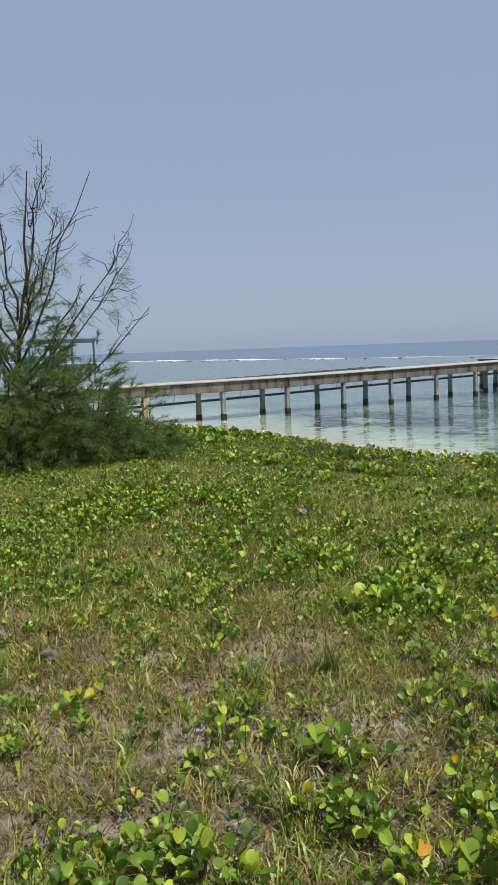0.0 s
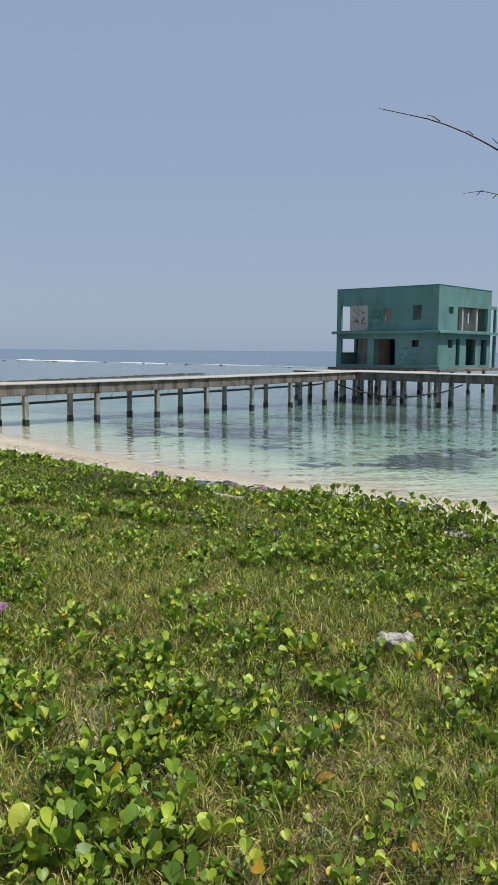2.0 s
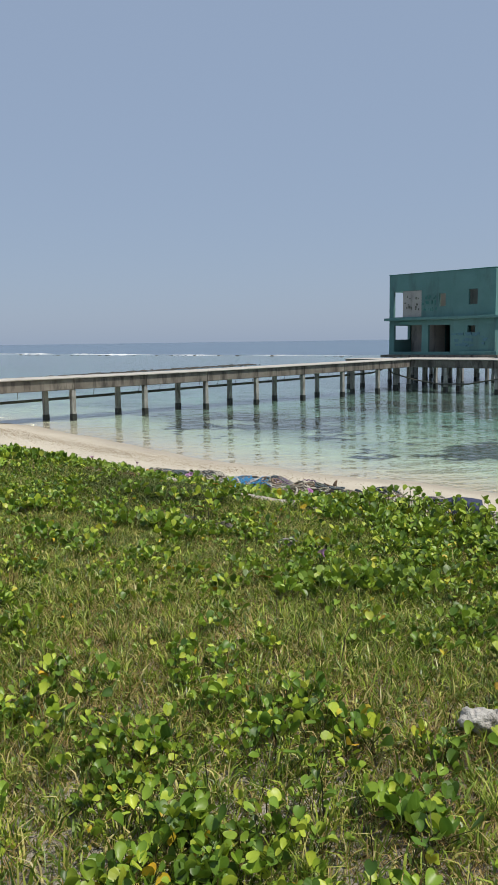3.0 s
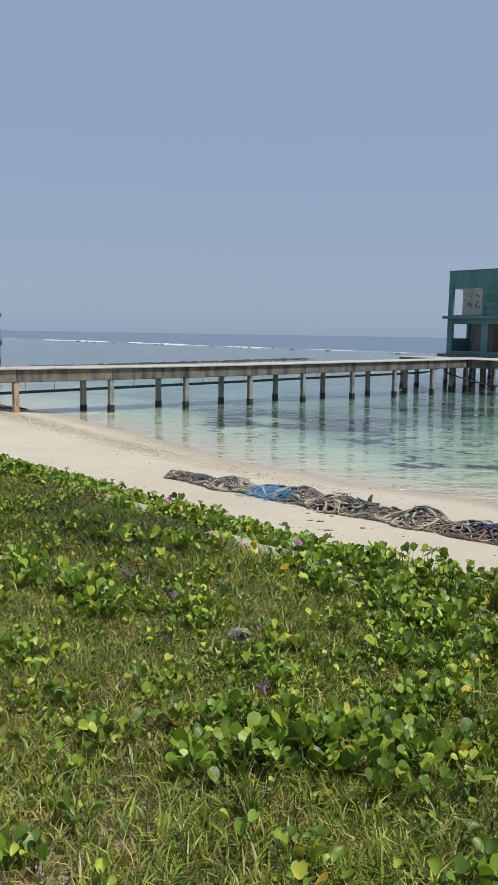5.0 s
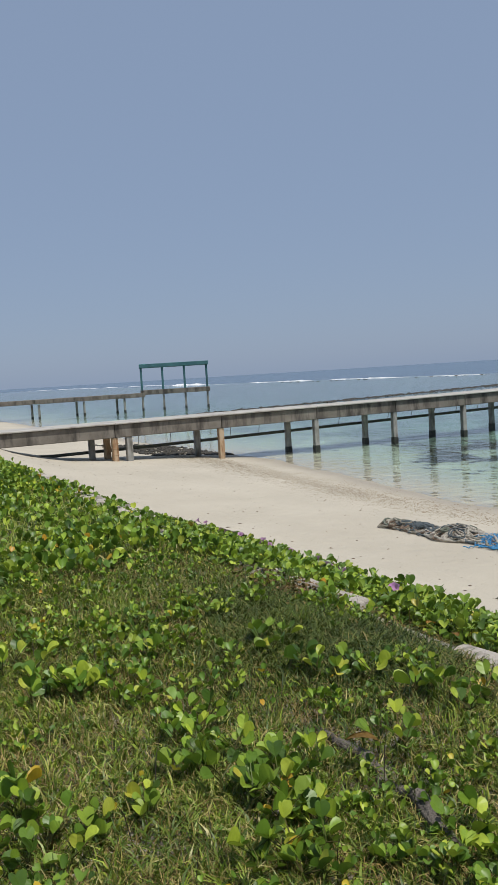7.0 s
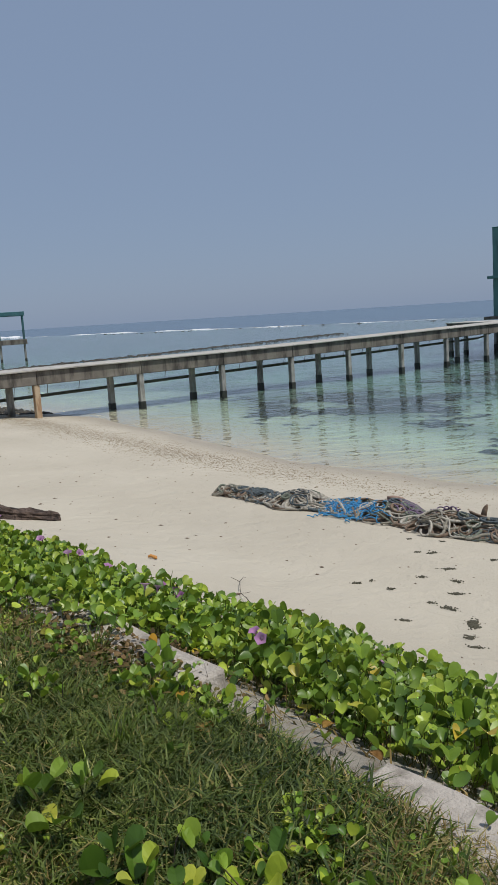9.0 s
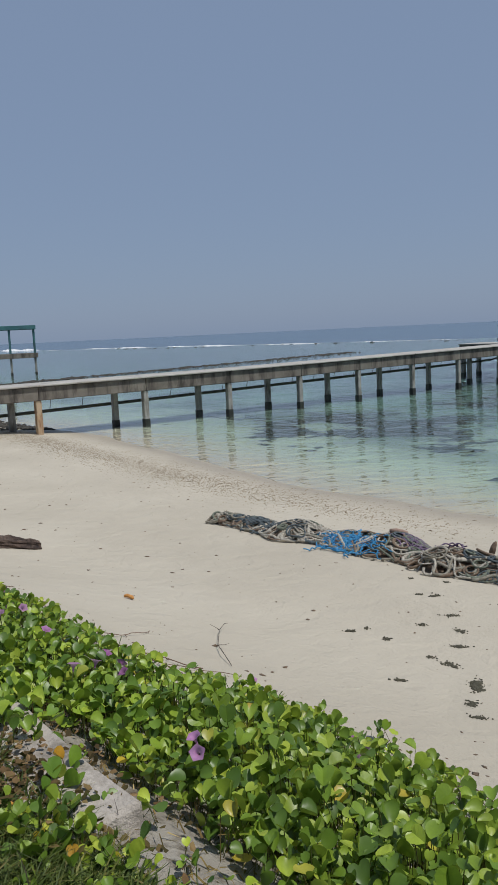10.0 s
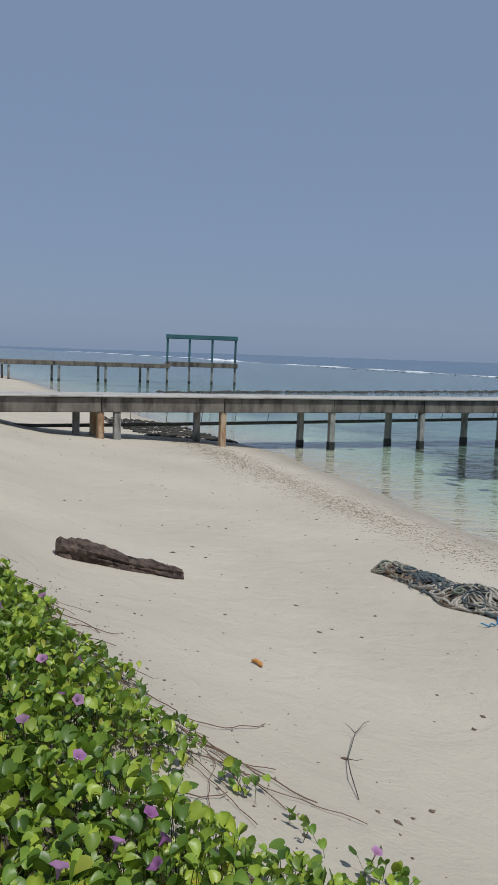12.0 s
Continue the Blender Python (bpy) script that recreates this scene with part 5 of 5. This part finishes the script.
for mat_, s0, s1, off, num, rr, label in ((BLUE, 0.315, 0.385, -0.74, 60, 0.009, "tangled bright blue fishing net"), (PURPLE, 0.42, 0.52, 0.45, 34, 0.010, "faded purple netting"), (ROPES[4], 0.08, 0.18, -0.3, 34, 0.012, "dark slate netting"),
                                          (ROPES[2], 0.22, 0.30, 0.2, 34, 0.010, "pale bleached netting"), (NAVY, 0.86, 0.94, 0.1, 26, 0.018, "dark navy netting")):
    bm = bmesh.new()
    for i in range(num):
        s = random.gauss((s0 + s1) / 2, (s1 - s0) * 0.27)
        x, y, w, _ = ridge(min(0.99, max(0.01, s)))
        px, py, az, pts = x + (off + random.gauss(0, 0.14)) * w, y, random.uniform(0, 6.28), []
        for k in range(22):
            z, o = heap_top(px, py)
            pts.append((px, py, z + 0.015 + 0.03 * abs(math.sin(k * 0.5 + i))))
            az += random.gauss(0, 0.5)
            px, py = px + 0.022 * math.cos(az), py + 0.03 * math.sin(az)
        tube(bm, pts, rr, 5)
    part("net", bm, mat_, heap, label, True)
bm = bmesh.new()   # packed core of the heap
n = 60
rings = []
for i in range(n):
    s = 0.02 + 0.96 * i / (n - 1)
    x, y, w, hgt = ridge(s)
    ring = []
    for k in range(11):
        o = -1 + 2 * k / 10
        px = x + o * w * 0.8
        py = y + 0.03 * math.sin(k * 2.1 + i)
        z = float(height(np.float64(px), np.float64(py))) - 0.01 + hgt * 0.5 * (1 - o * o) * (0.8 + 0.5 * noise.noise(Vector((px * 5, py * 5, 0))))
        ring.append(bm.verts.new((px, py, z)))
    rings.append(ring)
for a, b in zip(rings, rings[1:]):
    for k in range(10):
        bm.faces.new((a[k], a[k + 1], b[k + 1], b[k]))
part("packed_core", bm, ROPES[3], heap, "matted brown rope core", True)
bm = bmesh.new()
tube(bm, [(20.3, 16.55, 0.5), (20.34, 16.47, 0.51), (20.38, 16.39, 0.5), (20.42, 16.31, 0.48)], [0.035, 0.04, 0.04, 0.032], 12)
tagged(part("wooden_float", bm, worn("pale_brown_float", (0.30, 0.20, 0.15), (0.42, 0.30, 0.23), (0.2, 0.12, 0.08), 0.8, 9, 90), None, "", True), "short brown wooden float on the rope heap", "float")
bm = bmesh.new()
lump(bm, (20.1, 11.55, 0.52), 0.34, 7, 0.6, 3)
for v in bm.verts:
    v.co.y = 11.55 + (v.co.y - 11.55) * 1.8
tagged(part("navy_cloth_roll", bm, NAVY, None, "", True), "dark navy cloth bundle at the end of the rope heap", "cloth")
bm = bmesh.new()
tube(bm, [(20.45, 14.85, 0.45), (20.47, 14.84, 0.53), (20.48, 14.82, 0.58), (20.48, 14.8, 0.61)], [0.045, 0.04, 0.03, 0.012], 7)
tagged(part("driftwood_stump", bm, ROPES[3], None, "", True), "small dark upright stump on the rope heap", "wood")

# ---- sand debris ----


def crumbs(name, x, y, size, material, label, category, flat=0.5):
    """Many small angular lumps lying on the ground."""
    n = len(x)
    octa = np.array([(1, 0, 0), (0, 1, 0), (-1, 0, 0), (0, -1, 0), (0, 0, 1), (0, 0, -0.6)], float)
    tri = np.array([(0, 1, 4), (1, 2, 4), (2, 3, 4), (3, 0, 4), (1, 0, 5), (2, 1, 5), (3, 2, 5), (0, 3, 5)])
    v = octa[None] * (0.6 + 0.8 * rng.random((n, 6, 1))) * size[:, None, None]
    v[:, :, 2] *= flat
    a = rng.random(n) * 6.28
    st = 1 + rng.random(n)
    vx = v[:, :, 0] * st[:, None]
    v[:, :, 0], v[:, :, 1] = vx * np.cos(a)[:, None] - v[:, :, 1] * np.sin(a)[:, None], vx * np.sin(a)[:, None] + v[:, :, 1] * np.cos(a)[:, None]
    v += np.stack([x, y, height(x, y) + size * flat * 0.3], -1)[:, None]
    f = (tri[None] + (np.arange(n) * 6)[:, None, None]).reshape(-1, 3)
    tagged(mesh_np(name, v.reshape(-1, 3), f, material), label, category, kind="stuff")


x, y = scatter(95000, 18.2, 24.4, 14, 40)
mid = 21.9 + np.clip((y - 25) / 12, 0, 1) * 0.6
x, y = keep(x, y, np.exp(-((x - mid) / 0.85) ** 2) * np.clip((y - 15) / 8, 0.05, 1))
crumbs("shell_gravel", x, y, 0.005 + 0.013 * rng.random(len(x)) ** 3, worn("shell_grit", (0.25, 0.19, 0.11), (0.40, 0.32, 0.21), (0.12, 0.09, 0.055), 0.9, 9, 90), "band of shell grit and coral pebbles near the waterline", "gravel")
x, y = scatter(800, 14.6, 23, 9, 36)
crumbs("beach_pebbles", x, y, 0.004 + 0.022 * rng.random(len(x)) ** 3, ROPES[3], "scattered dark pebbles and shell bits on the sand", "gravel")
x, y = scatter(1500, 13.6, 15.6, 9, 18)
x, y = keep(x, y, np.exp(-np.abs(x - slope_edge(y) - 0.15) / 0.4))
crumbs("beach_pebbles", x, y, 0.004 + 0.011 * rng.random(len(x)) ** 2, ROPES[3], "small dark bits below the vines", "gravel")
x, y = scatter(900, 21.3, 25.2, 39.0, 48)
crumbs("shore_rocks", x, y, 0.04 + 0.12 * rng.random(len(x)) ** 2, ROCK, "dark stones along the shore beyond the pier", "rocks")
WEED = worn("dried_seaweed", (0.06, 0.055, 0.035), (0.12, 0.11, 0.07), (0.03, 0.03, 0.02), 0.95, 25, 160, 1.0)
for px, py, big in ((19.57, 15.24, 0.8), (18.35, 14.33, 0.7), (18.44, 14.17, 1.2), (17.99, 13.57, 1.4), (17.64, 13.2, 1.2), (17.26, 12.93, 1.2), (16.79, 12.64, 1.6), (16.55, 12.19, 2.6), (16.03, 12.55, 1.0), (17.5, 13.57, 0.6), (16.72, 13.8, 0.9), (16.85, 13.44, 0.8), (16.8, 12.87, 0.6), (16.13, 11.92, 1.4), (15.91, 11.7, 1.0), (18.71, 13.47, 1.0), (16.92, 13.78, 0.5), (18.85, 14.88, 0.5), (19.05, 14.49, 0.6), (19.18, 15.84, 0.4), (17.3, 11.6, 1.2), (17.9, 12.4, 0.8), (18.3, 11.9, 1.4), (17.6, 10.9, 1.0), (18.1, 10.6, 1.2)):
    bm = bmesh.new()
    turn, long = random.gauss(-0.3, 0.9), 0.035 * big
    for k in range(3):
        a = (k - 1) * long * 0.8
        lump(bm, on_ground(px + a * math.cos(turn), py + a * math.sin(turn), 0.0), long * random.uniform(0.55, 0.85), k + py, 0.25, 2)
    for k in range(int(24 + 20 * big)):
        a, b = random.gauss(0, long), random.gauss(0, 0.022 * big ** 0.5)
        c = on_ground(px + a * math.cos(turn) - b * math.sin(turn), py + a * math.sin(turn) + b * math.cos(turn), 0.005)
        lump(bm, c, random.uniform(0.005, 0.016), k + px, 0.5, 1)
    tagged(part("seaweed_clump", bm, WEED, None), "small dried dark seaweed clump on the sand", "seaweed", "seaweed clumps", "stuff")

# forked twig on the sand
bm = bmesh.new()
tp = [on_ground(a, b, c) for a, b, c in ((14.78, 13.09, 0.01), (14.87, 13.33, 0.05), (15.0, 13.58, 0.03), (15.3, 13.98, 0.05), (15.5, 14.18, 0.06), (15.62, 14.3, 0.03))]
tube(bm, tp, [0.0028, 0.0035, 0.003, 0.0027, 0.0024, 0.0015], 5)
tube(bm, [tp[2], on_ground(15.05, 13.55, 0.04), on_ground(15.1, 13.56, 0.05)], [0.003, 0.002, 0.001], 4)
tube(bm, [tp[3], on_ground(15.3, 14.05, 0.06), on_ground(15.28, 14.1, 0.07)], [0.003, 0.002, 0.001], 4)
tagged(part("forked_twig", bm, TWIG, None), "thin dry forked twig lying on the sand", "twig")
# bare vine runners over the sand edge
for i in range(72):
    bm = bmesh.new()
    py = random.uniform(9.5, 17) if i < 50 else random.gauss(15.2, 0.6)
    px = float(slope_edge(np.float64(py))) - random.uniform(0.25, 0.5)
    if i < 10:
        px, py = random.uniform(13.75, 14.0), random.uniform(13.1, 13.9)
    az = -0.95 + random.gauss(0, 0.15) if i < 10 else random.choice((random.gauss(-1.0, 0.35), random.gauss(1.2, 0.4), random.gauss(0.0, 0.4)))
    pts, st = [], 0.07
    for k in range(random.randint(6, 15)):
        pts.append(on_ground(px, py, 0.010 + 0.014 * abs(math.sin(k * 0.7 + i))))
        az += random.gauss(0, 0.22)
        px, py = px + st * math.cos(az), py + st * math.sin(az)
        if px > 14.75:
            az = -math.pi / 2 * (1 if az < 0 else -1)
    tube(bm, pts, random.uniform(0.002, 0.0042), 5)
    tagged(part("vine_runner", bm, worn("brown_vine_stem", (0.13, 0.08, 0.05), (0.22, 0.14, 0.09), (0.07, 0.04, 0.03), 0.8, 12, 90) if i == 0 else bpy.data.materials["brown_vine_stem"], None), "bare brown vine runner creeping over the sand", "vine", "bare vine runners")

# ---- casuarinas ----


def needles(bm_name, base, direction, length, width, material, parent, label):
    """Fine drooping needles as narrow blades."""
    n = len(base)
    side = np.cross(direction, rng.normal(size=(n, 3)))
    side /= np.linalg.norm(side, axis=1)[:, None] + 1e-9
    side = side * width[:, None] / 2
    mid = base + direction * (length * 0.55)[:, None]
    tip = base + direction * length[:, None] - np.stack([length * 0, length * 0, length * 0.35], -1)
    v = np.stack([base - side, base + side, mid + side * 0.8, mid - side * 0.8, tip], 1)
    f = (np.array([[0, 1, 2], [0, 2, 3], [3, 2, 4]])[None] + (np.arange(n) * 5)[:, None, None]).reshape(-1, 3)
    ob = mesh_np(bm_name, v.reshape(-1, 3), f, material)
    ob.parent = parent
    ob.matrix_parent_inverse = placed(parent).inverted()
    ob["label"] = label
    return ob


def bend(a, b, sag, n=7):
    a, b = Vector(a), Vector(b)
    return [a.lerp(b, i / (n - 1)) + Vector((0, 0, -sag * math.sin(math.pi * i / (n - 1)))) + noise.noise_vector(a * 3 + Vector((i * 0.7, 0, 0))) * 0.09 for i in range(n)]


def casuarina(base, top, limb_tips, label, needle_count, twig_len=0.4):
    tree = thing("casuarina_tree", base, label, "tree")
    trunk = bend(base, top, -0.05, 10)
    bm = bmesh.new()
    tube(bm, trunk, [0.035 * (1 - 0.9 * i / 9) + 0.003 for i in range(10)], 7)
    part("trunk", bm, TWIG, tree, "thin dark trunk")
    tufts = []
    for tip, start in limb_tips:
        k = start * 9
        a = trunk[int(k)].lerp(trunk[min(9, int(k) + 1)], k - int(k))
        line = bend(a, tip, 0.12)
        bm = bmesh.new()
        tube(bm, line, [0.015 * (1 - 0.85 * i / 6) + 0.002 for i in range(7)], 5)
        for q in range(17):
            u = random.uniform(1.5, 5.9)
            p = line[int(u)].lerp(line[int(u) + 1], u - int(u))
            out = (line[-1] - line[0]).normalized()
            e = p + (out * 0.6 + Vector((random.gauss(0, 0.5), random.gauss(0, 0.5), random.gauss(0.35, 0.4)))).normalized() * twig_len * random.uniform(0.4, 1.2)
            tw = bend(p, e, 0.03, 5)
            tube(bm, tw, [0.007, 0.0055, 0.0045, 0.0035, 0.0025], 3)
            tufts += [(tw[j], (e - p).normalized()) for j in (2, 3, 4)]
        part("limb", bm, TWIG, tree)
    tufts = random.sample(tufts, len(tufts) // 7)   # needles stay on some twigs only
    pick = [random.choice(tufts) for _ in range(needle_count)]
    base_p = np.array([list(p + Vector((random.gauss(0, 0.04), random.gauss(0, 0.04), random.gauss(-0.03, 0.06)))) for p, _ in pick])
    dirs = np.array([list((d + Vector((random.gauss(0, 0.5), random.gauss(0, 0.5), random.gauss(-0.6, 0.4)))).normalized()) for _, d in pick])
    needles("crown", base_p, dirs, 0.08 + 0.12 * rng.random(len(pick)), 0.003 + 0.002 * rng.random(len(pick)), NEEDLE, tree, "sparse grey-green drooping needles")
    return tree


base = on_ground(8.35, 12.2, -0.05)
tips = [((9.15, 11.47, 5.76), 0.35), ((9.5, 11.3, 4.89), 0.28), ((9.47, 11.39, 4.58), 0.25), ((9.74, 11.17, 4.07), 0.18), ((8.83, 11.64, 5.3), 0.45), ((8.66, 11.64, 6.07), 0.6), ((8.1, 11.9, 5.9), 0.5), ((7.51, 12.15, 5.56), 0.4),
        ((7.26, 12.41, 4.96), 0.3), ((7.94, 11.73, 5.2), 0.45), ((8.96, 12.75, 5.13), 0.4), ((7.68, 13.0, 5.3), 0.35), ((8.53, 11.56, 4.7), 0.4), ((9.13, 11.73, 4.45), 0.3), ((7.6, 11.64, 4.45), 0.3)]
casuarina(base, (8.5, 11.8, 5.75), tips, "young sparse casuarina tree with thin bare branches", 3000, 0.42)


def shrub(cx, cy, rx, ry, hgt, count):
    ob = thing("casuarina_shrub", on_ground(cx, cy, -0.02), "dense dark green feathery casuarina shrub on the shelf", "shrub", "casuarina shrubs")
    for i in range(14):
        bm = bmesh.new()
        a = random.uniform(0, 6.28)
        tube(bm, bend(on_ground(cx, cy, -0.02), on_ground(cx + rx * 0.8 * math.cos(a), cy + ry * 0.8 * math.sin(a), hgt * random.uniform(0.4, 0.9)), 0.1, 5), [0.02, 0.015, 0.01, 0.007, 0.004], 4)
        part("stem", bm, TWIG, ob)
    m = count // 70   # feathery sprays, each a drooping shoot set with needles
    a, u, w = rng.random(m) * 6.28, rng.random(m), rng.random(m)
    r = np.sqrt(u)
    dome = np.sqrt(np.clip(1 - r * r, 0, 1))
    uneven = 0.78 + 0.3 * np.sin(3 * a + cx) * np.sin(5 * r + cy) + 0.18 * np.sin(9 * a) + 0.2 * (rng.random(m) - 0.5)
    x, y = cx + rx * r * np.cos(a), cy + ry * r * np.sin(a)
    foot = np.stack([x, y, height(x, y) + hgt * dome * uneven * w ** 0.62 * 1.3], -1)
    d = np.stack([np.cos(a) * (0.4 + r), np.sin(a) * (0.4 + r), 0.35 + 0.5 * dome], -1) + rng.normal(0, 0.35, (m, 3))
    d /= np.linalg.norm(d, axis=1)[:, None]
    k, along = np.repeat(np.arange(m), 70), rng.random(m * 70)
    ln = (0.16 + 0.22 * rng.random(m))[k]
    at = foot[k] + d[k] * (along * ln)[:, None] - np.stack([along * 0, along * 0, along ** 2 * ln * 0.3], -1)
    dn = d[k] + rng.normal(0, 0.45, (m * 70, 3))
    dn /= np.linalg.norm(dn, axis=1)[:, None]
    needles("foliage", at, dn, 0.05 + 0.09 * rng.random(m * 70), 0.0035 + 0.003 * rng.random(m * 70), NEEDLE, ob, "dense feathery green needles")


shrub(8.1, 11.9, 1.0, 0.85, 1.85, 55000)
shrub(8.95, 11.75, 0.75, 0.65, 1.35, 28000)
shrub(9.6, 11.7, 0.6, 0.5, 0.75, 14000)
shrub(10.0, 11.75, 0.4, 0.4, 0.38, 5000)
shrub(6.9, 12.3, 1.1, 1.0, 1.5, 24000)

# a sapling beside the way whose long twigs reach over it
sap = thing("casuarina_sapling", on_ground(10.6, 1.2, -0.05), "leaning casuarina sapling with long bare twigs beside the way", "sapling")
bm = bmesh.new()
tube(bm, bend(on_ground(10.6, 1.2, -0.05), (10.1, 1.7, 4.6), 0, 7), [0.04, 0.035, 0.03, 0.025, 0.018, 0.01, 0.005], 6)
part("trunk", bm, TWIG, sap)
for line, r in (([(10.45, 1.35, 2.9), (9.4, 2.4, 3.15), (8.6, 3.28, 3.40), (8.1, 3.84, 3.825), (7.95, 4.02, 3.955), (7.84, 4.14, 4.045), (7.75, 4.25, 4.075)], 0.008), ([(10.45, 1.35, 2.8), (9.5, 2.4, 3.05), (8.6, 3.3, 3.45), (8.1, 3.87, 3.79), (7.97, 4.02, 3.89), (7.9, 4.1, 3.932), (7.87, 4.136, 3.925)], 0.005)):
    bm = bmesh.new()
    curve = line
    for _ in range(2):
        cut = [curve[0]]
        for p, q in zip(curve, curve[1:]):
            p, q = Vector(p), Vector(q)
            cut += [p.lerp(q, 0.25), p.lerp(q, 0.75)]
        curve = cut + [curve[-1]]
    tube(bm, curve, [r * (0.08 + 0.92 * (1 - i / (len(curve) - 1)) ** 1.6) for i in range(len(curve))], 5)
    v = [Vector(p) for p in line]
    for u in (2.2, 2.6, 2.9, 3.1, 3.3, 3.5, 3.8, 4.1, 4.4, 4.8, 5.2):
        p = v[int(u)].lerp(v[int(u) + 1], u - int(u))
        out = Vector((-0.02 + random.gauss(0, 0.006), 0.02, random.choice((-0.02, 0.012, 0.03)))) * random.uniform(0.4, 1.2)
        tube(bm, [p, p + out * 0.5 + Vector((0, 0, 0.003)), p + out], [0.0013, 0.001, 0.0006], 3)
    part("twig", bm, TWIG, sap)
